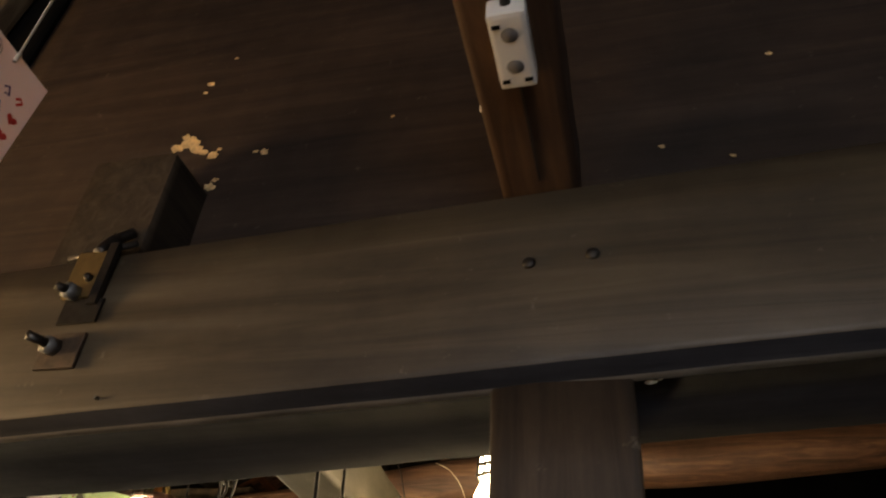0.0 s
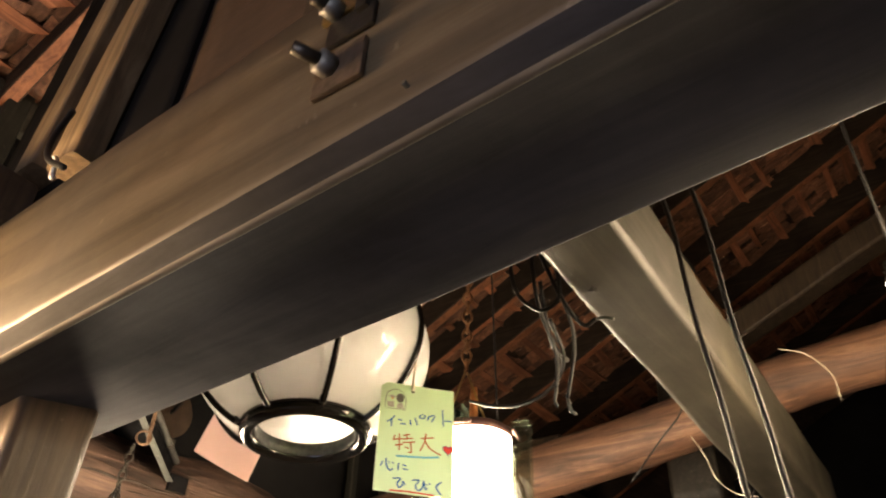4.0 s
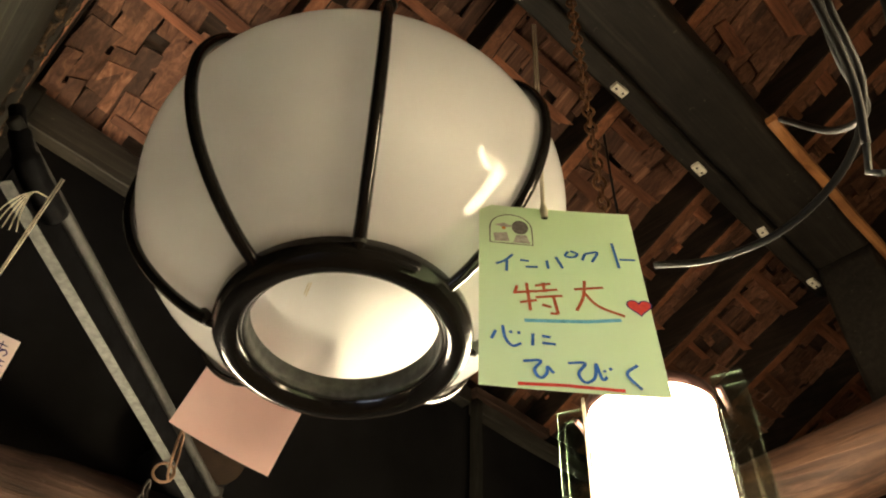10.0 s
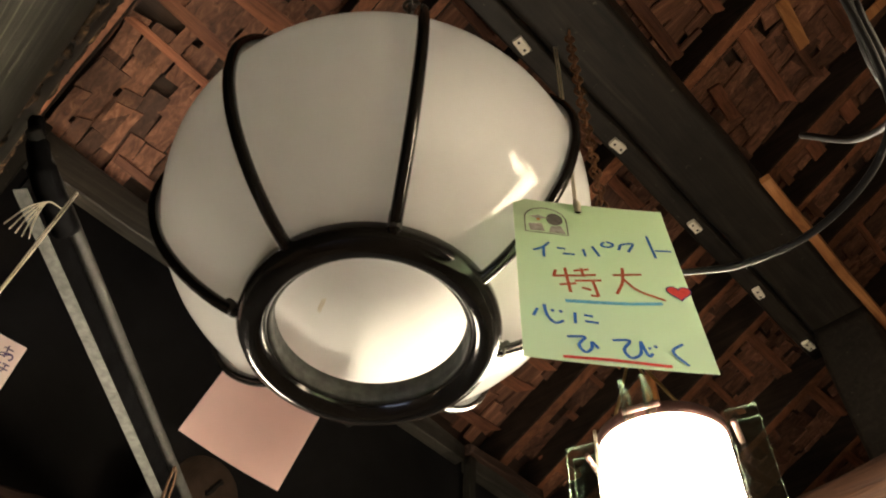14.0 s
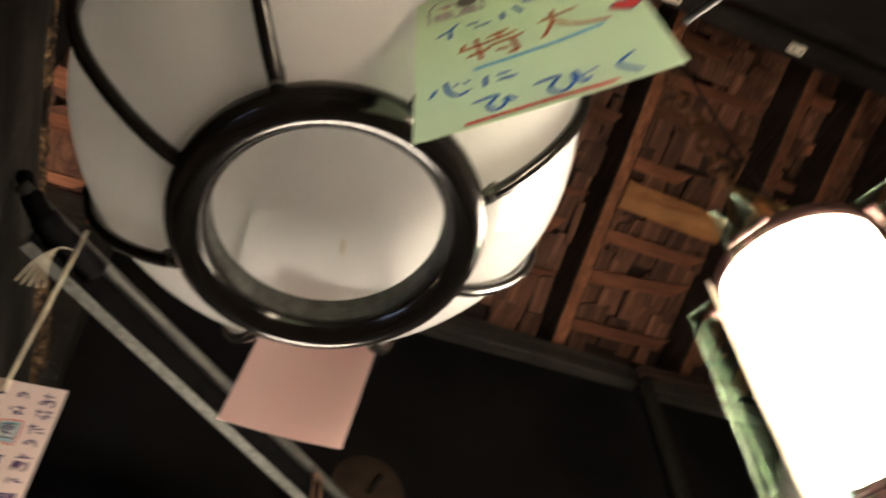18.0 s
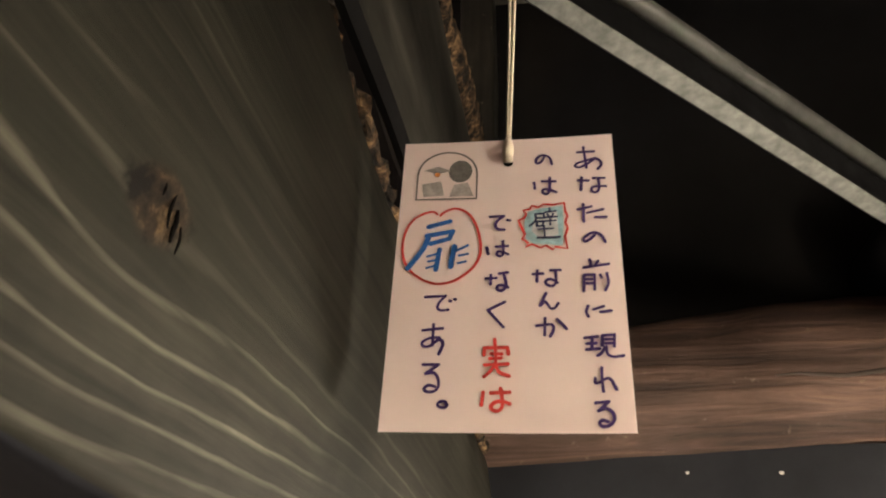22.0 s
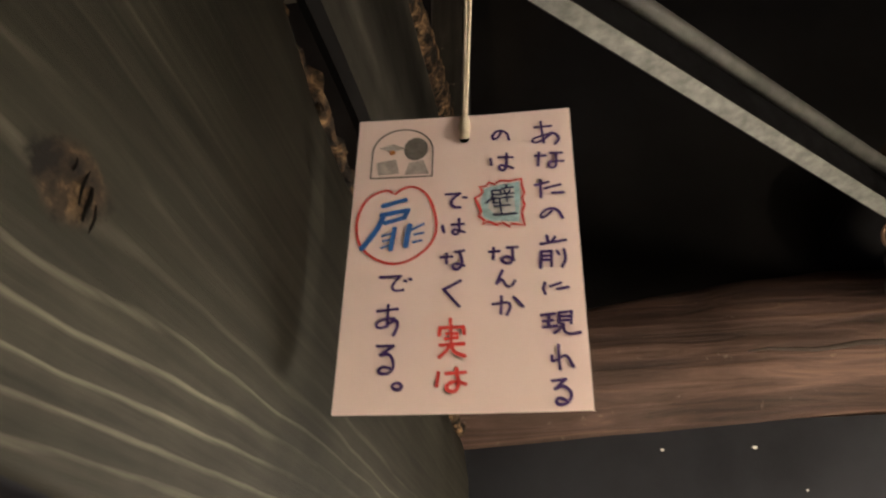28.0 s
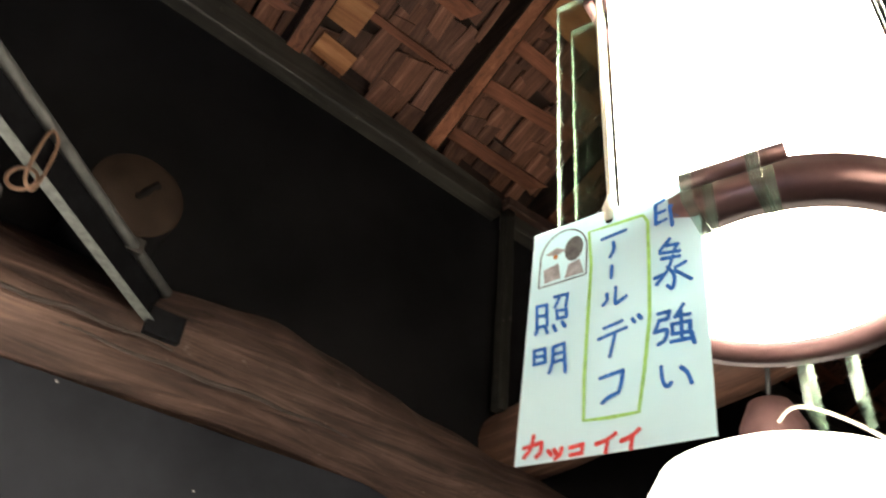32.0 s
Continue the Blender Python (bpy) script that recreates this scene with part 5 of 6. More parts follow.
# ---- cards ----
class Card:
    """A postcard that hangs by a thread: corner, way along the top, way down."""

    def __init__(self, corner, right, down, material, label, w=0.1, h=0.148, curl=0.0):
        self.t = thing("paper_card", corner, label, "card", "handwritten cards")
        self.c, self.r, self.w, self.h, self.curl = Vector(corner), Vector(right).normalized(), w, h, curl
        d = Vector(down)
        self.d = (d - self.r * d.dot(self.r)).normalized()
        self.n = self.d.cross(self.r).normalized()
        bm = bmesh.new()
        nu, nv = 10, 14
        for side in (0.0, -0.0005):
            grid = [[bm.verts.new(self.at(i / nu, k / nv, side)) for i in range(nu + 1)] for k in range(nv + 1)]
            for k in range(nv):
                for i in range(nu):
                    q = (grid[k][i], grid[k][i + 1], grid[k + 1][i + 1], grid[k + 1][i])
                    bm.faces.new(q if side else q[::-1])
        part("sheet", smooth(bm), material, self.t)

    def at(self, u, v, lift=0.0):
        return self.c + self.r * (self.w * u) + self.d * (self.h * v) + self.n * (lift + self.curl * ((u - 0.5) ** 2 * 1.2 + 0.5 * (v - 0.4) ** 2))

    def stroke(self, uv, r, ink, closed=False, name="pen_line"):
        """A flat pen line through card places."""
        bm = bmesh.new()
        P = [(u * self.w, v * self.h) for u, v in uv]
        rows, n = [], len(P)
        for i, (x, y) in enumerate(P):
            a = P[i - 1] if (i or closed) else P[i]
            b = P[(i + 1) % n] if (i < n - 1 or closed) else P[i]
            dx, dy = b[0] - a[0], b[1] - a[1]
            L = math.hypot(dx, dy) or 1
            ox, oy = -dy / L * r, dx / L * r
            rows.append([bm.verts.new(self.at((x + k * ox) / self.w, (y + k * oy) / self.h, 0.00045)) for k in (-1, 1)])
        for i in range(n if closed else n - 1):
            r0, r1 = rows[i], rows[(i + 1) % n]
            bm.faces.new((r0[0], r0[1], r1[1], r1[0]))
        return part(name, bm, ink, self.t)

    def fill(self, uv, ink, lift=0.0003, name="patch"):
        bm = bmesh.new()
        bm.faces.new([bm.verts.new(self.at(u, v, lift)) for u, v in uv])
        return part(name, bm, ink, self.t)

    def emblem(self, u0, v0, u1, v1):
        """The stamped arch: outline and a few plain grey shapes."""
        L = lambda a, b: (u0 + (u1 - u0) * a, v0 + (v1 - v0) * b)
        arch = [L(0, 1)] + [L(0.5 - 0.5 * math.cos(q), 0.48 - 0.48 * math.sin(q)) for q in np.linspace(0, math.pi, 15)] + [L(1, 1)]
        self.stroke(arch + [L(0.5, 1.0)], 0.00042, INK_GREY, True, "emblem_outline")
        self.fill([L(a, b) for a, b in ((0.08, 0.68), (0.4, 0.62), (0.46, 0.92), (0.12, 0.94))], INK_PALE, 0.0003, "emblem_shape")
        self.fill([L(0.72 + 0.2 * math.cos(q), 0.42 + 0.24 * math.sin(q)) for q in np.linspace(0, 2 * math.pi, 15)[:-1]], INK_GREY, 0.0003, "emblem_shape")
        self.fill([L(a, b) for a, b in ((0.55, 0.95), (0.62, 0.7), (0.85, 0.66), (0.95, 0.95))], INK_PALE, 0.00033, "emblem_shape")
        self.fill([L(a, b) for a, b in ((0.1, 0.38), (0.34, 0.3), (0.56, 0.4), (0.34, 0.46))], INK_PALE, 0.00033, "emblem_shape")
        self.fill([L(0.33 + 0.05 * math.cos(q), 0.48 + 0.05 * math.sin(q)) for q in np.linspace(0, 2 * math.pi, 9)[:-1]], INK_ORANGE, 0.00036, "emblem_shape")

    def heart(self, u, v, s, ink, rim=None):
        pts = [(u + s / self.w * 16 * math.sin(q) ** 3 / 16, v - s / self.h * (13 * math.cos(q) - 5 * math.cos(2 * q) - 2 * math.cos(3 * q) - math.cos(4 * q)) / 16) for q in np.linspace(0, 2 * math.pi, 25)[:-1]]
        self.fill(pts, ink, 0.00042, "heart")
        if rim:
            self.stroke(pts, 0.0004, rim, True)

    def hang(self, top, u, v=0.07):
        """The thread from the card's hole up to where it is tied."""
        h = self.at(u, v)
        ring = [self.at(u + 0.024 * math.cos(q), v + 0.0165 * math.sin(q), 0.0005) for q in np.linspace(0, 2 * math.pi, 13)[:-1]]
        bm = bmesh.new()
        bm.faces.new([bm.verts.new(p) for p in ring])
        part("punched_hole", bm, HOLE, self.t)
        top = Vector(top)
        for k in (-1, 1):
            side = self.r * (0.0011 * k)
            part("thread", tube([h + self.n * (0.002 * k), h - self.d * 0.012 + side * 0.4, (h + top) * 0.5 + side, top + side], 0.0008, 6), THREAD, self.t)
        part("thread_knot", tube([h + self.n * 0.001, h - self.d * 0.006 + self.n * 0.0015, h - self.d * 0.014], [0.002, 0.0026, 0.0014], 8), THREAD, self.t)


PAPER = paper("white_card", (0.86, 0.74, 0.71))
BLUEWHITE = paper("cool_white_card", (0.66, 0.82, 0.84))
GREEN = paper("pale_green_card", (0.62, 0.76, 0.54))
PINK = paper("pale_pink_card", (0.8, 0.6, 0.57))
INK_VIOLET = plain("violet_felt_pen", (0.05, 0.02, 0.13), 0.7, 0, 0.2, 400)
INK_NAVY = plain("navy_felt_pen", (0.015, 0.02, 0.08), 0.7, 0, 0.2, 400)
INK_BLUE = plain("blue_felt_pen", (0.02, 0.12, 0.42), 0.7, 0, 0.25, 400)
INK_RED = plain("red_felt_pen", (0.62, 0.05, 0.04), 0.7, 0, 0.2, 400)
INK_BRICK = plain("brick_red_felt_pen", (0.42, 0.08, 0.03), 0.7, 0, 0.2, 400)
INK_SKY = plain("sky_blue_felt_pen", (0.14, 0.45, 0.62), 0.7, 0, 0.2, 400)
INK_LIME = plain("lime_felt_pen", (0.36, 0.62, 0.14), 0.7, 0, 0.2, 400)
INK_GREY = plain("grey_stamp_ink", (0.13, 0.12, 0.11), 0.8, 0, 0.3, 300)
INK_PALE = plain("pale_stamp_ink", (0.4, 0.36, 0.34), 0.8, 0, 0.3, 300)
INK_ORANGE = plain("orange_stamp_ink", (0.6, 0.22, 0.05), 0.8, 0, 0.2, 300)

def write(card, strokes, r, ink):
    """One handwritten letter: all its felt pen strokes with round ends, as one part."""
    bm = bmesh.new()
    lift = 0.0004
    for uv in strokes:
        line = [(u * card.w, v * card.h) for u, v in uv]
        if len(line) > 2:
            line = [(q[0], q[1]) for q in curve_points([(x, y, 0) for x, y in line], 5)]
        n, rim = len(line), [[], []]
        for i, (x, y) in enumerate(line):
            (xa, ya), (xb, yb) = line[max(i - 1, 0)], line[min(i + 1, n - 1)]
            L = math.hypot(xb - xa, yb - ya) or 1
            wide = r * (1 + 0.12 * math.sin(40 * x / card.w + 23 * y / card.h))
            for k in (0, 1):
                s = wide * (2 * k - 1) / L
                rim[k].append(bm.verts.new(card.at((x - (yb - ya) * s) / card.w, (y + (xb - xa) * s) / card.h, lift)))
        for i in range(n - 1):
            bm.faces.new((rim[0][i], rim[1][i], rim[1][i + 1], rim[0][i + 1]))
        for x, y in (line[0], line[-1]):
            lift += 0.000012
            bm.faces.new([bm.verts.new(card.at((x + r * 1.08 * math.cos(a)) / card.w, (y + r * 1.08 * math.sin(a)) / card.h, lift)) for a in np.linspace(0, 2 * math.pi, 11)[:-1]])
        lift += 0.000012
    return part("letter", bm, ink, card.t)


w = Card((-1.2291, 0.7126, 2.1104), (-0.0109, 0.9996, -0.0246), (0.0361, -0.0242, -0.9991), PAPER, "white card with violet and red handwriting on a cotton thread", 0.0914, 0.1334, curl=0.0027)
# top to bottom, from the right: a na ta no mae ni gen re ru, no ha na n ka, de ha na ku, de a ru and the full stop
write(w, [[(0.836, 0.070), (0.911, 0.070)], [(0.864, 0.051), (0.868, 0.089), (0.873, 0.134)], [(0.915, 0.098), (0.876, 0.105), (0.832, 0.115), (0.822, 0.127), (0.845, 0.131), (0.884, 0.116), (0.915, 0.100), (0.937, 0.111), (0.940, 0.127), (0.924, 0.142)]], 0.00061, INK_VIOLET)
write(w, [[(0.831, 0.183), (0.878, 0.185)], [(0.848, 0.172), (0.842, 0.221)], [(0.900, 0.177), (0.950, 0.179)], [(0.923, 0.179), (0.923, 0.218), (0.910, 0.233), (0.890, 0.227), (0.896, 0.212), (0.922, 0.210), (0.954, 0.211)]], 0.00061, INK_VIOLET)
write(w, [[(0.824, 0.294), (0.882, 0.285)], [(0.848, 0.276), (0.847, 0.339)], [(0.866, 0.308), (0.934, 0.298)], [(0.898, 0.326), (0.945, 0.327)]], 0.00061, INK_VIOLET)
write(w, [[(0.889, 0.391), (0.869, 0.404), (0.847, 0.412), (0.843, 0.401), (0.865, 0.386), (0.892, 0.381), (0.919, 0.393), (0.934, 0.416)]], 0.00061, INK_VIOLET)
write(w, [[(0.836, 0.502), (0.940, 0.493)], [(0.862, 0.476), (0.867, 0.497)], [(0.896, 0.482), (0.881, 0.498)], [(0.835, 0.528), (0.830, 0.581)], [(0.835, 0.528), (0.878, 0.528)], [(0.878, 0.528), (0.875, 0.577)], [(0.838, 0.543), (0.872, 0.543)], [(0.837, 0.556), (0.871, 0.557)], [(0.902, 0.530), (0.907, 0.539)], [(0.930, 0.526), (0.934, 0.557), (0.919, 0.581)]], 0.00061, INK_VIOLET)
write(w, [[(0.844, 0.630), (0.836, 0.647), (0.843, 0.663)], [(0.866, 0.641), (0.907, 0.632)], [(0.894, 0.650), (0.936, 0.647)]], 0.00061, INK_VIOLET)
write(w, [[(0.824, 0.729), (0.875, 0.726)], [(0.831, 0.747), (0.867, 0.746)], [(0.829, 0.765), (0.881, 0.763)], [(0.853, 0.727), (0.849, 0.763)], [(0.894, 0.724), (0.890, 0.754)], [(0.894, 0.724), (0.942, 0.722)], [(0.942, 0.722), (0.938, 0.757)], [(0.894, 0.736), (0.936, 0.736)], [(0.893, 0.748), (0.935, 0.748)], [(0.902, 0.759), (0.888, 0.776), (0.871, 0.784)], [(0.906, 0.759), (0.911, 0.781), (0.934, 0.789), (0.971, 0.786)]], 0.00061, INK_VIOLET)
write(w, [[(0.883, 0.820), (0.882, 0.855), (0.884, 0.887)], [(0.856, 0.850), (0.856, 0.864), (0.878, 0.859), (0.902, 0.850), (0.917, 0.855), (0.927, 0.870), (0.935, 0.882)]], 0.00061, INK_VIOLET)
write(w, [[(0.852, 0.919), (0.902, 0.916)], [(0.902, 0.916), (0.861, 0.941)], [(0.861, 0.941), (0.892, 0.935), (0.915, 0.948), (0.918, 0.965), (0.901, 0.980), (0.875, 0.984), (0.862, 0.976), (0.873, 0.967), (0.895, 0.971)]], 0.00061, INK_VIOLET)
write(w, [[(0.679, 0.080), (0.664, 0.100), (0.644, 0.106), (0.640, 0.091), (0.658, 0.076), (0.682, 0.074), (0.706, 0.087), (0.714, 0.111)]], 0.00061, INK_VIOLET)
write(w, [[(0.629, 0.183), (0.632, 0.206)], [(0.667, 0.179), (0.727, 0.182)], [(0.702, 0.167), (0.699, 0.213), (0.686, 0.230), (0.668, 0.223), (0.673, 0.211), (0.697, 0.213), (0.729, 0.224)]], 0.00061, INK_VIOLET)
write(w, [[(0.618, 0.519), (0.660, 0.518)], [(0.636, 0.508), (0.634, 0.544)], [(0.693, 0.508), (0.735, 0.508)], [(0.715, 0.509), (0.715, 0.546), (0.701, 0.561), (0.677, 0.556), (0.672, 0.544), (0.694, 0.538), (0.721, 0.550)]], 0.00061, INK_VIOLET)
write(w, [[(0.671, 0.584), (0.657, 0.606), (0.646, 0.624)], [(0.646, 0.624), (0.666, 0.612), (0.678, 0.622), (0.690, 0.634), (0.707, 0.633), (0.721, 0.619)]], 0.00061, INK_VIOLET)
write(w, [[(0.630, 0.689), (0.687, 0.685), (0.699, 0.695), (0.694, 0.711), (0.685, 0.722)], [(0.665, 0.666), (0.662, 0.718)], [(0.715, 0.670), (0.733, 0.684), (0.751, 0.700)]], 0.00061, INK_VIOLET)
write(w, [[(0.427, 0.308), (0.489, 0.307)], [(0.489, 0.307), (0.460, 0.324), (0.451, 0.342), (0.465, 0.356), (0.491, 0.358)], [(0.505, 0.323), (0.517, 0.324)]], 0.00061, INK_VIOLET)
write(w, [[(0.414, 0.421), (0.421, 0.444)], [(0.456, 0.419), (0.507, 0.418)], [(0.486, 0.400), (0.488, 0.442), (0.474, 0.454), (0.458, 0.446), (0.467, 0.437), (0.488, 0.441), (0.509, 0.447)]], 0.00061, INK_VIOLET)
write(w, [[(0.413, 0.530), (0.458, 0.529)], [(0.435, 0.519), (0.435, 0.550)], [(0.472, 0.514), (0.508, 0.511)], [(0.490, 0.513), (0.501, 0.550), (0.487, 0.571), (0.467, 0.570), (0.463, 0.558), (0.483, 0.554), (0.510, 0.562)]], 0.00061, INK_VIOLET)
write(w, [[(0.496, 0.610), (0.425, 0.636)], [(0.425, 0.636), (0.491, 0.691)]], 0.00061, INK_VIOLET)
write(w, [[(0.153, 0.590), (0.240, 0.587)], [(0.240, 0.587), (0.214, 0.610), (0.208, 0.626), (0.223, 0.635), (0.254, 0.633)], [(0.260, 0.604), (0.264, 0.605)], [(0.280, 0.599), (0.285, 0.600)]], 0.00061, INK_VIOLET)
write(w, [[(0.152, 0.699), (0.235, 0.693)], [(0.196, 0.681), (0.196, 0.747)], [(0.224, 0.723), (0.184, 0.724), (0.153, 0.737), (0.159, 0.750), (0.186, 0.749), (0.213, 0.733), (0.233, 0.731), (0.239, 0.747), (0.225, 0.774)]], 0.00061, INK_VIOLET)
write(w, [[(0.163, 0.806), (0.227, 0.806)], [(0.227, 0.806), (0.177, 0.833)], [(0.177, 0.833), (0.209, 0.831), (0.227, 0.846), (0.231, 0.870), (0.213, 0.886), (0.183, 0.886), (0.174, 0.877), (0.190, 0.868), (0.216, 0.871)]], 0.00061, INK_VIOLET)
write(w, [[(0.270, 0.924), (0.260, 0.932), (0.241, 0.931), (0.232, 0.923), (0.242, 0.915), (0.259, 0.915), (0.270, 0.924)]], 0.00061, INK_VIOLET)
# jitsu ha, kabe, tobira
write(w, [[(0.456, 0.730), (0.458, 0.753)], [(0.413, 0.777), (0.415, 0.756)], [(0.415, 0.756), (0.509, 0.755)], [(0.509, 0.755), (0.513, 0.775)], [(0.443, 0.774), (0.486, 0.775)], [(0.439, 0.789), (0.484, 0.787)], [(0.418, 0.808), (0.511, 0.806)], [(0.460, 0.764), (0.460, 0.803), (0.441, 0.826), (0.416, 0.843)], [(0.462, 0.809), (0.477, 0.830), (0.516, 0.842)]], 0.0007, INK_RED)
write(w, [[(0.413, 0.888), (0.407, 0.924)], [(0.444, 0.890), (0.518, 0.888)], [(0.483, 0.877), (0.491, 0.922), (0.477, 0.940), (0.452, 0.938), (0.446, 0.927), (0.464, 0.916), (0.491, 0.914), (0.519, 0.921)]], 0.0007, INK_RED)
w.fill([(0.598, 0.294), (0.655, 0.283), (0.756, 0.275), (0.758, 0.338), (0.750, 0.421), (0.626, 0.412), (0.590, 0.395), (0.581, 0.334)], plain("teal_pencil", (0.36, 0.56, 0.6), 0.8, 0, 0.3, 260))
w.fill([(0.631, 0.302), (0.729, 0.292), (0.733, 0.382), (0.650, 0.397), (0.614, 0.365)], plain("pale_teal_pencil", (0.6, 0.62, 0.63), 0.8, 0, 0.2, 260), 0.00034)
w.stroke([(0.577, 0.288), (0.608, 0.285), (0.618, 0.272), (0.646, 0.280), (0.670, 0.268), (0.714, 0.272), (0.764, 0.266), (0.766, 0.295), (0.776, 0.317), (0.765, 0.338), (0.775, 0.361), (0.761, 0.390), (0.771, 0.434), (0.716, 0.426), (0.707, 0.437), (0.676, 0.420), (0.653, 0.428), (0.615, 0.414), (0.587, 0.423), (0.599, 0.410), (0.572, 0.393), (0.584, 0.378), (0.568, 0.349), (0.557, 0.327), (0.583, 0.316), (0.591, 0.303)], 0.0005, INK_RED, True)
write(w, [[(0.633, 0.304), (0.632, 0.329), (0.606, 0.347)], [(0.633, 0.304), (0.671, 0.303)], [(0.671, 0.303), (0.670, 0.320)], [(0.635, 0.319), (0.670, 0.320)], [(0.639, 0.333), (0.638, 0.350)], [(0.639, 0.333), (0.667, 0.333)], [(0.667, 0.333), (0.666, 0.350)], [(0.638, 0.350), (0.666, 0.350)], [(0.697, 0.286), (0.697, 0.297)], [(0.678, 0.300), (0.724, 0.297)], [(0.687, 0.308), (0.691, 0.316)], [(0.712, 0.308), (0.707, 0.317)], [(0.672, 0.320), (0.728, 0.319)], [(0.676, 0.334), (0.722, 0.333)], [(0.700, 0.318), (0.698, 0.348)], [(0.645, 0.363), (0.709, 0.362)], [(0.670, 0.352), (0.673, 0.393)], [(0.641, 0.394), (0.739, 0.394)]], 0.00045, INK_NAVY)
write(w, [[(0.145, 0.340), (0.242, 0.321)], [(0.140, 0.374), (0.257, 0.359)], [(0.257, 0.359), (0.243, 0.386)], [(0.243, 0.386), (0.160, 0.403)], [(0.146, 0.385), (0.120, 0.430), (0.063, 0.491)], [(0.202, 0.426), (0.190, 0.496)], [(0.269, 0.416), (0.261, 0.452), (0.256, 0.487)]], 0.00105, INK_BLUE)
write(w, [[(0.149, 0.449), (0.194, 0.439)], [(0.155, 0.467), (0.195, 0.461)], [(0.149, 0.490), (0.194, 0.480)], [(0.277, 0.431), (0.328, 0.412)], [(0.292, 0.448), (0.329, 0.443)], [(0.288, 0.475), (0.321, 0.470)]], 0.00055, INK_BLUE)
w.stroke([(q[0], q[1]) for q in curve_points([(u, v, 0) for u, v in [(0.192, 0.300), (0.225, 0.281), (0.270, 0.273), (0.320, 0.290), (0.357, 0.328), (0.382, 0.386), (0.386, 0.441), (0.361, 0.485), (0.316, 0.517), (0.259, 0.540), (0.189, 0.545), (0.117, 0.524), (0.066, 0.491), (0.037, 0.447), (0.031, 0.391), (0.046, 0.344), (0.077, 0.308), (0.126, 0.288), (0.163, 0.284), (0.192, 0.300)]], 4)][:-1], 0.00055, INK_RED)
w.emblem(0.075, 0.045, 0.36, 0.235)
w.hang((-1.231, 0.767, 2.296), 0.508, 0.098)
for k in range(5):
    a = -0.5 + 0.25 * k
    part("frayed_thread", tube(curve_points([(-1.231, 0.764, 2.266), (-1.229, 0.75, 2.262), (-1.226, 0.738 + 0.003 * k, 2.238 - 0.002 * k), (-1.224, 0.731 + 0.006 * k, 2.207 - 0.003 * math.cos(a * 3))], 4), 0.0006, 5), THREAD, w.t)

g = Card((-0.8056, 0.9446, 2.0781), (0.6514, 0.7587, -0.007), (0.0723, -0.0713, -0.9948), GREEN, "pale green card with blue and red handwriting", 0.0946, 0.1452, curl=0.003)
def pen(card, strokes, r, ink, name):
    """Handwritten letters, stroke by stroke."""
    for uv in strokes:
        if len(uv) > 2:
            uv = [(q[0], q[1]) for q in curve_points([(u, v, 0) for u, v in uv], 5)]
        card.stroke(uv, r, ink, name=name)


# in-pa-ku-to, toku-dai, kokoro-ni, hibiku
pen(g, ([(0.103, 0.384), (0.16, 0.359), (0.21, 0.318)], [(0.171, 0.355), (0.167, 0.422)], [(0.253, 0.35), (0.307, 0.352)], [(0.285, 0.387), (0.36, 0.383)], [(0.418, 0.34), (0.425, 0.389)], [(0.478, 0.314), (0.513, 0.38)], [(0.559, 0.275), (0.539, 0.303), (0.586, 0.309), (0.615, 0.287), (0.574, 0.271)], [(0.664, 0.283), (0.642, 0.323)], [(0.664, 0.283), (0.742, 0.27), (0.701, 0.331)], [(0.846, 0.205), (0.863, 0.359)], [(0.875, 0.306), (0.975, 0.305)]), 0.00085, INK_BLUE, "letter_stroke")
pen(g, ([(0.226, 0.5), (0.209, 0.546)], [(0.215, 0.54), (0.333, 0.524)], [(0.283, 0.481), (0.297, 0.631)], [(0.238, 0.591), (0.338, 0.573)], [(0.334, 0.494), (0.427, 0.476)], [(0.382, 0.473), (0.389, 0.527)], [(0.326, 0.527), (0.465, 0.506)], [(0.332, 0.558), (0.491, 0.539)], [(0.437, 0.545), (0.456, 0.64)], [(0.367, 0.595), (0.419, 0.605)], [(0.411, 0.638), (0.453, 0.639)], [(0.566, 0.498), (0.742, 0.478)], [(0.635, 0.445), (0.615, 0.536), (0.565, 0.614)], [(0.624, 0.515), (0.696, 0.582), (0.839, 0.629)]), 0.0009, INK_BRICK, "letter_stroke")
pen(g, ([(0.094, 0.747), (0.069, 0.79)], [(0.133, 0.719), (0.146, 0.78), (0.185, 0.816), (0.234, 0.8)], [(0.172, 0.744), (0.183, 0.755)], [(0.218, 0.744), (0.227, 0.756)], [(0.301, 0.748), (0.295, 0.807)], [(0.35, 0.756), (0.399, 0.761)], [(0.349, 0.79), (0.424, 0.793)]), 0.00085, INK_BLUE, "letter_stroke")
pen(g, ([(0.238, 0.882), (0.333, 0.875), (0.296, 0.917), (0.322, 0.952), (0.359, 0.932), (0.366, 0.896)], [(0.366, 0.896), (0.397, 0.928)], [(0.479, 0.877), (0.571, 0.872), (0.53, 0.921), (0.56, 0.959), (0.613, 0.935), (0.63, 0.87)], [(0.63, 0.87), (0.652, 0.94), (0.68, 0.928)], [(0.666, 0.898), (0.673, 0.907)], [(0.699, 0.886), (0.709, 0.897)], [(0.854, 0.867), (0.789, 0.91), (0.851, 0.975)]), 0.00085, INK_BLUE, "letter_stroke")
g.stroke([(0.258, 0.685), (0.45, 0.676), (0.62, 0.668), (0.815, 0.65)], 0.0013, INK_SKY)
g.heart(0.935, 0.575, 0.0068, INK_RED, INK_VIOLET)
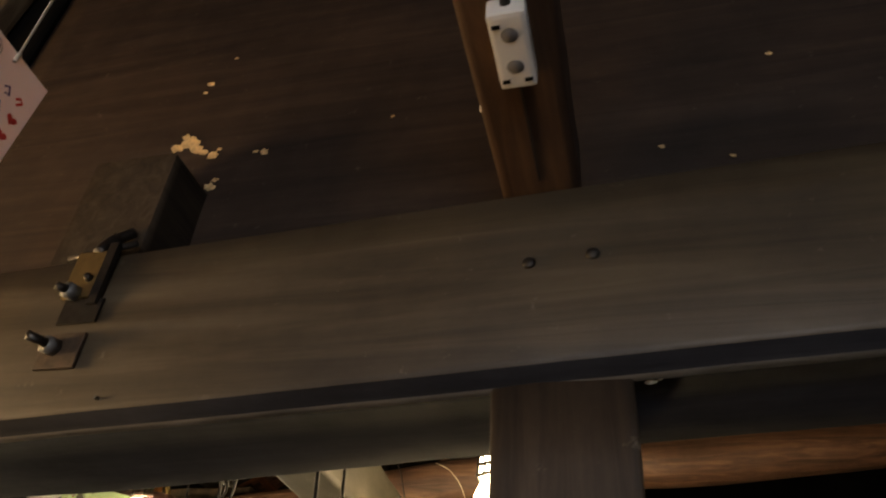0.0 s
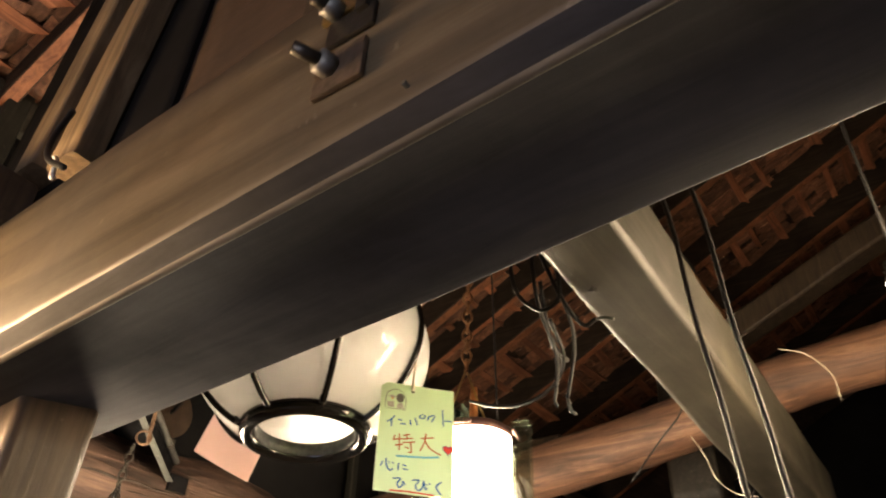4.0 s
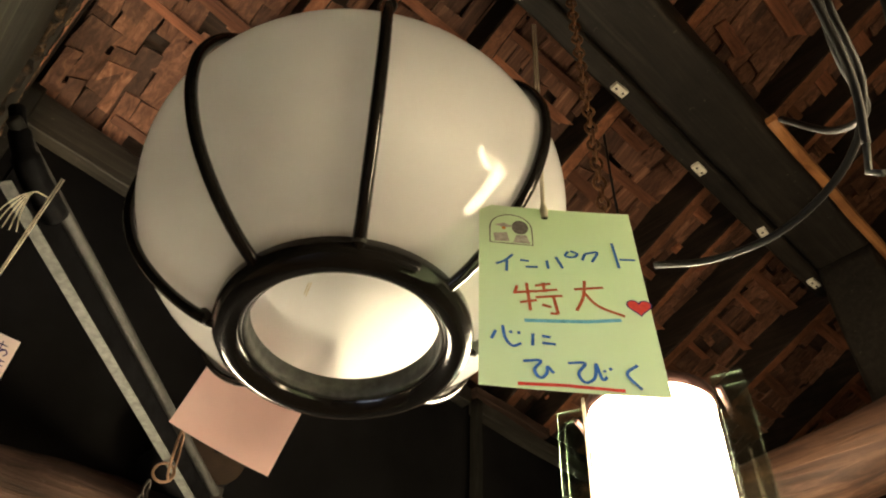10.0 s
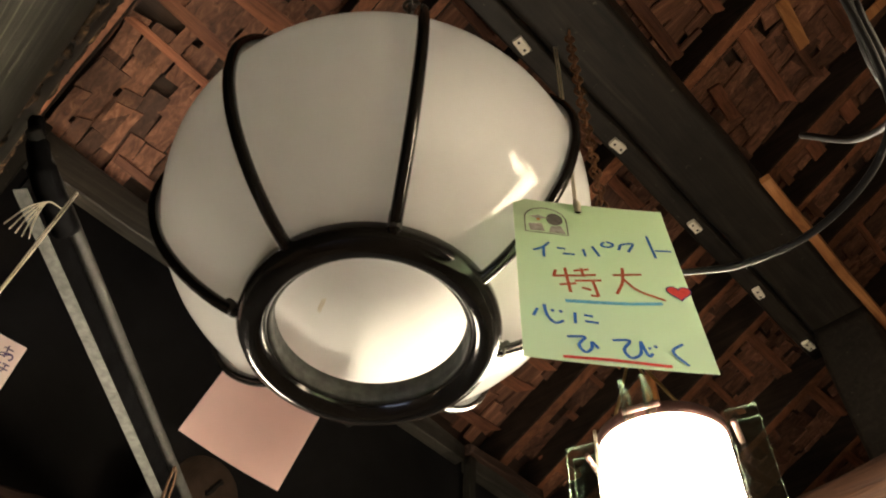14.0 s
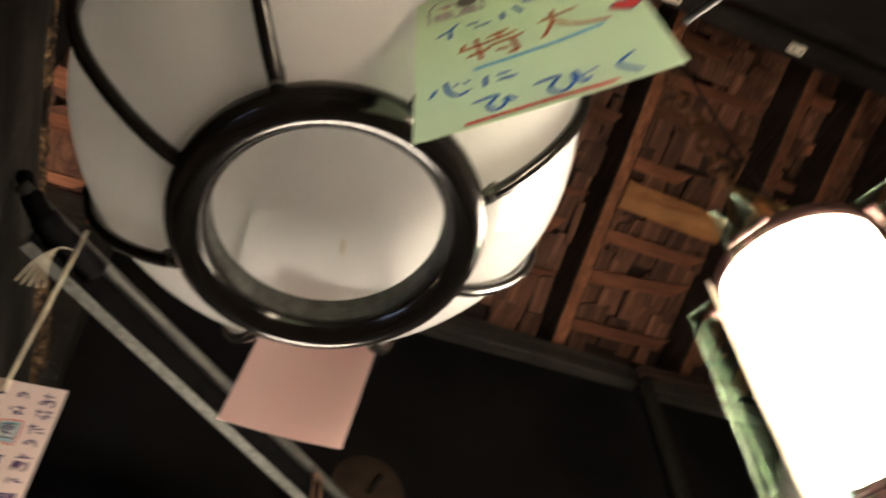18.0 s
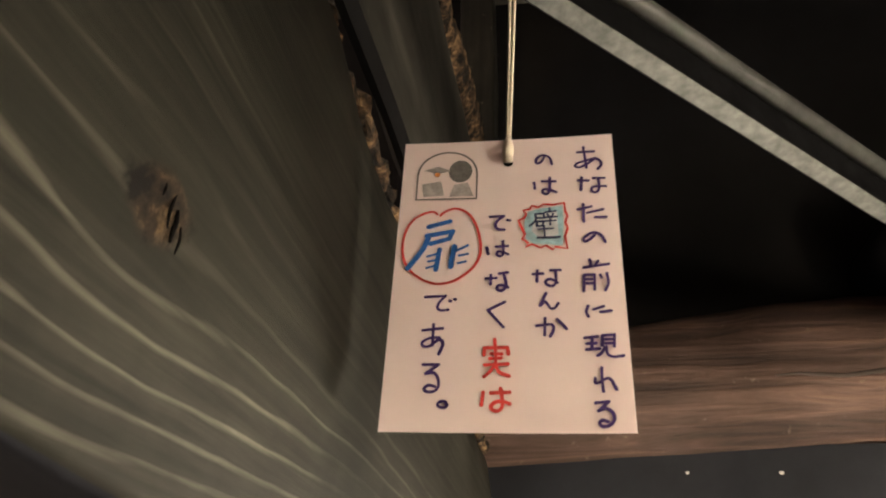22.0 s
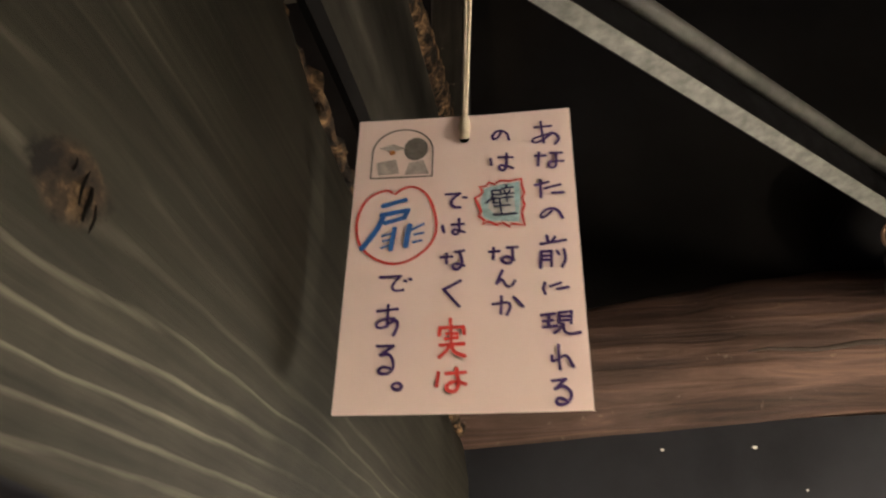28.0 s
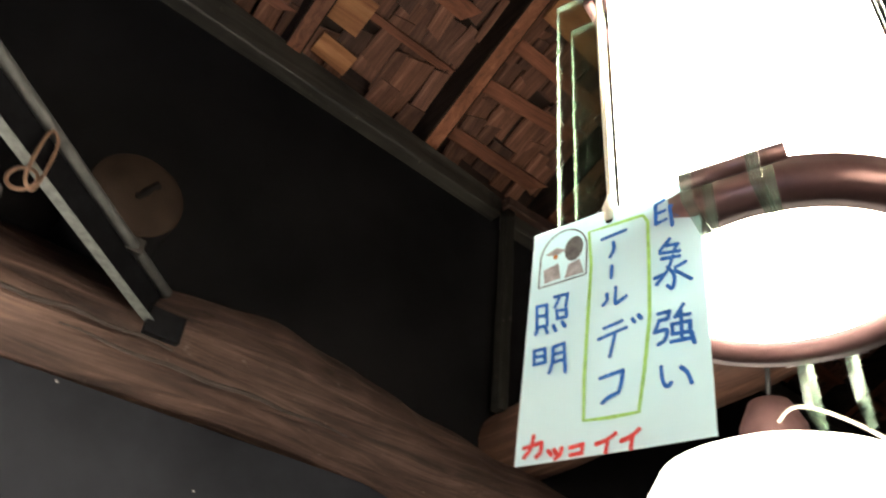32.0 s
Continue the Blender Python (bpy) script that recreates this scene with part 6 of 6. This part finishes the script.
g.stroke([(0.203, 0.985), (0.45, 0.978), (0.762, 0.985)], 0.001, INK_RED)
g.emblem(0.068, 0.062, 0.34, 0.253)
g.hang((-0.785, 0.99, 2.33), 0.43, 0.06)

b = Card((-1.0359, 1.2971, 1.9630), (0.9835, 0.175, -0.0446), (-0.0363, -0.0377, -0.9986), BLUEWHITE, "cool white card with blue, green and red handwriting", 0.082, 0.1146, curl=0.0015)
# in-shou-tsuyo-i, aaru-deko, shou-mei, kakko-ii
write(b, [[(0.059, 0.365), (0.070, 0.463)], [(0.059, 0.365), (0.122, 0.368)], [(0.122, 0.368), (0.134, 0.463)], [(0.066, 0.412), (0.124, 0.417)], [(0.070, 0.463), (0.134, 0.463)], [(0.172, 0.344), (0.253, 0.347)], [(0.253, 0.347), (0.245, 0.401)], [(0.202, 0.353), (0.178, 0.393)], [(0.191, 0.411), (0.250, 0.417)], [(0.250, 0.417), (0.253, 0.449)], [(0.198, 0.447), (0.253, 0.449)], [(0.191, 0.411), (0.198, 0.447)], [(0.076, 0.476), (0.068, 0.491)], [(0.129, 0.474), (0.142, 0.499)], [(0.177, 0.474), (0.194, 0.499)], [(0.231, 0.469), (0.250, 0.491)]], 0.00085, INK_BLUE)
write(b, [[(0.064, 0.562), (0.070, 0.620)], [(0.064, 0.562), (0.130, 0.562)], [(0.130, 0.562), (0.138, 0.620)], [(0.069, 0.590), (0.131, 0.592)], [(0.070, 0.620), (0.138, 0.620)], [(0.182, 0.566), (0.183, 0.627), (0.168, 0.668)], [(0.182, 0.566), (0.247, 0.560)], [(0.247, 0.560), (0.263, 0.679)], [(0.186, 0.599), (0.248, 0.596)], [(0.190, 0.630), (0.251, 0.628)]], 0.00085, INK_BLUE)
write(b, [[(0.453, 0.141), (0.593, 0.134)], [(0.521, 0.173), (0.525, 0.206), (0.503, 0.237)]], 0.00085, INK_BLUE)
write(b, [[(0.513, 0.282), (0.511, 0.332)]], 0.00085, INK_BLUE)
write(b, [[(0.487, 0.400), (0.488, 0.424), (0.467, 0.443)], [(0.537, 0.383), (0.535, 0.447), (0.559, 0.445), (0.595, 0.432)]], 0.00085, INK_BLUE)
write(b, [[(0.476, 0.541), (0.571, 0.530)], [(0.447, 0.580), (0.595, 0.561)], [(0.537, 0.571), (0.523, 0.615), (0.509, 0.659)], [(0.629, 0.535), (0.641, 0.548)], [(0.661, 0.526), (0.677, 0.541)]], 0.00085, INK_BLUE)
write(b, [[(0.459, 0.734), (0.577, 0.723)], [(0.577, 0.723), (0.572, 0.761), (0.556, 0.800)], [(0.556, 0.800), (0.504, 0.812), (0.474, 0.826)]], 0.00085, INK_BLUE)
write(b, [[(0.814, 0.058), (0.767, 0.067)], [(0.767, 0.067), (0.766, 0.158)], [(0.766, 0.158), (0.821, 0.151)], [(0.768, 0.112), (0.817, 0.109)], [(0.845, 0.097), (0.893, 0.097)], [(0.893, 0.097), (0.886, 0.146)], [(0.845, 0.097), (0.856, 0.189)]], 0.00085, INK_BLUE)
write(b, [[(0.835, 0.245), (0.783, 0.283)], [(0.813, 0.269), (0.878, 0.278)], [(0.878, 0.278), (0.853, 0.303)], [(0.785, 0.296), (0.884, 0.311)], [(0.792, 0.322), (0.882, 0.333)], [(0.849, 0.324), (0.820, 0.376), (0.761, 0.423)], [(0.821, 0.364), (0.853, 0.410), (0.841, 0.457), (0.818, 0.442)], [(0.811, 0.387), (0.754, 0.396)], [(0.862, 0.375), (0.914, 0.366)], [(0.858, 0.388), (0.936, 0.442)]], 0.00085, INK_BLUE)
write(b, [[(0.763, 0.542), (0.819, 0.543)], [(0.819, 0.543), (0.809, 0.571)], [(0.809, 0.571), (0.767, 0.570)], [(0.767, 0.570), (0.743, 0.611)], [(0.743, 0.611), (0.803, 0.613), (0.791, 0.649), (0.761, 0.659)], [(0.888, 0.533), (0.848, 0.571)], [(0.848, 0.571), (0.917, 0.575)], [(0.831, 0.598), (0.919, 0.602)], [(0.919, 0.602), (0.915, 0.641)], [(0.833, 0.635), (0.915, 0.641)], [(0.831, 0.598), (0.833, 0.635)], [(0.878, 0.560), (0.876, 0.665)], [(0.825, 0.663), (0.924, 0.666)], [(0.922, 0.646), (0.934, 0.685)]], 0.00085, INK_BLUE)
write(b, [[(0.769, 0.744), (0.774, 0.791), (0.794, 0.815), (0.814, 0.806)], [(0.864, 0.759), (0.891, 0.783), (0.908, 0.819)]], 0.00085, INK_BLUE)
write(b, [[(0.052, 0.940), (0.150, 0.929)], [(0.150, 0.929), (0.149, 0.962), (0.127, 0.978)], [(0.103, 0.902), (0.091, 0.944), (0.058, 0.974)]], 0.0009, INK_RED)
write(b, [[(0.192, 0.964), (0.209, 0.978)], [(0.224, 0.963), (0.235, 0.975)], [(0.265, 0.961), (0.256, 0.982), (0.234, 0.994)]], 0.0009, INK_RED)
write(b, [[(0.311, 0.964), (0.376, 0.959)], [(0.376, 0.959), (0.372, 0.988)], [(0.317, 0.990), (0.372, 0.988)]], 0.0009, INK_RED)
write(b, [[(0.447, 0.966), (0.500, 0.957), (0.542, 0.941)], [(0.505, 0.955), (0.496, 0.997)]], 0.0009, INK_RED)
write(b, [[(0.573, 0.969), (0.623, 0.958), (0.656, 0.941)], [(0.626, 0.956), (0.618, 0.997)]], 0.0009, INK_RED)
b.stroke([(0.370, 0.082), (0.537, 0.088), (0.694, 0.093), (0.721, 0.130), (0.722, 0.337), (0.719, 0.543), (0.687, 0.740), (0.657, 0.882), (0.519, 0.883), (0.376, 0.877), (0.371, 0.731), (0.380, 0.471), (0.390, 0.249)], 0.0008, INK_LIME, True)
b.emblem(0.06, 0.03, 0.36, 0.28)
b.hang((-1.0, 1.31, 2.19), 0.495, 0.057)

p = Card((-1.116, 0.947, 2.162), (0.025, 0.086, -0.024), (-0.016, -0.029, -0.12), PINK, "blank pale pink card leaning behind the opal lamp", 0.092, 0.128, curl=0.01)
p.hang((-1.05, 0.985, 2.25), 0.5, 0.05)
h = Card((-0.496, 0.288, 2.252), (0.0, 1.0, -0.06), (0.013, 0.04, -1.0), PAPER, "white card with red and blue scribbles and hearts", 0.095, 0.139, curl=0.003)
rnd = random.Random(4)
for row in range(5):
    for col in range(5):
        u, v = 0.14 + 0.16 * col, 0.28 + 0.15 * row
        ink = (INK_RED, INK_VIOLET, INK_BLUE, INK_RED, INK_VIOLET)[(row + 2 * col) % 5]
        if col == 4 and row in (1, 2):
            h.heart(0.86, v, 0.006, INK_RED)
            continue
        a, c = rnd.uniform(0.05, 0.09), rnd.uniform(-0.03, 0.04)
        h.stroke([(u, v), (u + a * 0.5, v - 0.03), (u + a, v + c), (u + a * 0.4, v + 0.035)], 0.0013, ink)
h.emblem(0.08, 0.04, 0.4, 0.2)
h.hang((-0.535, 0.345, roof_z(-0.535) + 0.15), 0.55, 0.07)

# ---- roof boards: split shingles on laths, seen from below between the rafters ----
def slab(name, seed, l, wd, t0, ragged, material):
    """A split board with uneven ends, its underside at height 0."""
    r = random.Random(seed)
    bm = bmesh.new()
    top = [(-l / 2 + r.uniform(0, ragged) * l, -wd / 2), (l / 2 - r.uniform(0, ragged) * l, -wd / 2 + r.uniform(0, 0.1) * wd), (l / 2, wd / 2), (0.1 * l, wd / 2 - r.uniform(0, 0.1) * wd), (-l / 2, wd / 2 - r.uniform(0, 0.15) * wd)]
    lo = [bm.verts.new((x, y, r.uniform(-0.2, 0.2) * t0)) for x, y in top]
    hi = [bm.verts.new((x, y, t0)) for x, y in top]
    bm.faces.new(lo[::-1]), bm.faces.new(hi)
    for i in range(5):
        bm.faces.new((lo[i], lo[(i + 1) % 5], hi[(i + 1) % 5], hi[i]))
    bmesh.ops.recalc_face_normals(bm, faces=bm.faces)
    me = bpy.data.meshes.new(name)
    bm.to_mesh(me)
    bm.free()
    me.materials.append(material)
    return me


SHINGLES = [slab("shingle", k, 0.13, 0.056, 0.007, 0.1, CHIP_X) for k in range(10)]
LATHS = [slab("lath", 50 + k, 0.032, 0.34, 0.009, 0.06, LATH_Y) for k in range(8)]
shingles = thing("shingle_layer", (-1.5, 1.4, roof_z(-1.5) + 0.06), "dark brown split wood shingles on reddish laths", "roof shingles")
rnd = random.Random(11)
tilt = Matrix.Rotation(-SLOPE, 4, "Y")
MORE = {"lath": bmesh.new(), "shingle": bmesh.new()}
COUNT = {"lath": 0, "shingle": 0}


def lay(me, kind, x, y, up, yaw, rock, sx, sy, near):
    """Lays one piece under the roof: a part of its own where the camera passes near, else joined."""
    m = Matrix.Translation((x, y, roof_z(x) + up)) @ tilt @ Matrix.Rotation(yaw, 4, "Z") @ Matrix.Rotation(rock, 4, "X") @ Matrix.Rotation(rock * 0.8, 4, "Y") @ Matrix.Diagonal((sx, sy, 1, 1))
    if near and COUNT[kind] < 300:
        ob = new(kind, me)
        ob.parent = shingles
        ob.matrix_basis = Matrix.Translation(-shingles.matrix_basis.translation) @ m
        COUNT[kind] += 1
    else:
        vs = [MORE[kind].verts.new(m @ v.co) for v in me.vertices]
        for f in me.polygons:
            MORE[kind].faces.new([vs[i] for i in f.vertices])


for y0, y1 in zip(RAFTERS, RAFTERS[1:]):
    mid, bay = (y0 + y1) / 2, y1 - y0
    run = rnd.uniform(0.02, 0.08)
    while run < 2.9:
        x = -1.9 + run * math.cos(SLOPE)
        near = -1.9 < x < -0.5 and 0.8 < mid < 2.6
        if rnd.random() > 0.12:
            part_way = rnd.random() < 0.25
            lay(rnd.choice(LATHS), "lath", x, mid + (rnd.uniform(-0.08, 0.08) if part_way else 0), 0.094 - rnd.choice((0.0, 0.0, 0.006, 0.012)), rnd.gauss(0, 0.035), rnd.gauss(0, 0.03), rnd.uniform(0.55, 1.45), rnd.uniform(0.4, 0.7) if part_way else rnd.uniform(0.95, 1.02), near)
        run += rnd.uniform(0.075, 0.15)
    run = 0.02
    while run < 2.9:
        x = -1.9 + run * math.cos(SLOPE)
        y = y0 + 0.03
        while y < y1 - 0.02:
            wide = rnd.uniform(0.55, 1.3)
            if rnd.random() > 0.09:
                lay(rnd.choice(SHINGLES), "shingle", x + rnd.uniform(-0.03, 0.03), y + 0.028 * wide, 0.124 - rnd.choice((0.0, 0.006, 0.01, 0.016, 0.022)), rnd.gauss(0, 0.06), rnd.gauss(0, 0.06), rnd.uniform(0.6, 1.25), wide, -1.9 < x < -0.7 and 1.2 < mid < 2.4)
            y += 0.057 * wide
        run += rnd.uniform(0.06, 0.085)
tagged(part("more_shingle", MORE["shingle"], CHIP_ISLAND, shingles), kind="stuff")
tagged(part("more_lath", MORE["lath"], LATH_ISLAND, shingles), kind="stuff")
# fresh split boards among the dark ones
for x, y, l, wd, a in ((-1.77, 1.46, 0.085, 0.1, 0.05), (-1.86, 1.49, 0.05, 0.09, 0.1), (-1.54, 2.0, 0.075, 0.34, 0.06), (-0.955, 1.44, 0.07, 0.09, 0.3), (-0.61, 1.93, 0.035, 0.16, 0.12), (-1.3, 1.58, 0.05, 0.05, 0.2), (-0.42, 2.1, 0.16, 0.03, 0.05)):
    bm = box((-l / 2, -wd / 2, 0), (l / 2, wd / 2, 0.006), 0.001)
    bmesh.ops.transform(bm, matrix=Matrix.Translation((x, y, roof_z(x) + 0.076)) @ tilt @ Matrix.Rotation(a, 4, "Z"), verts=bm.verts)
    part("new_shingle", bm, ORANGE_Y, shingles, "fresh pale orange split board")
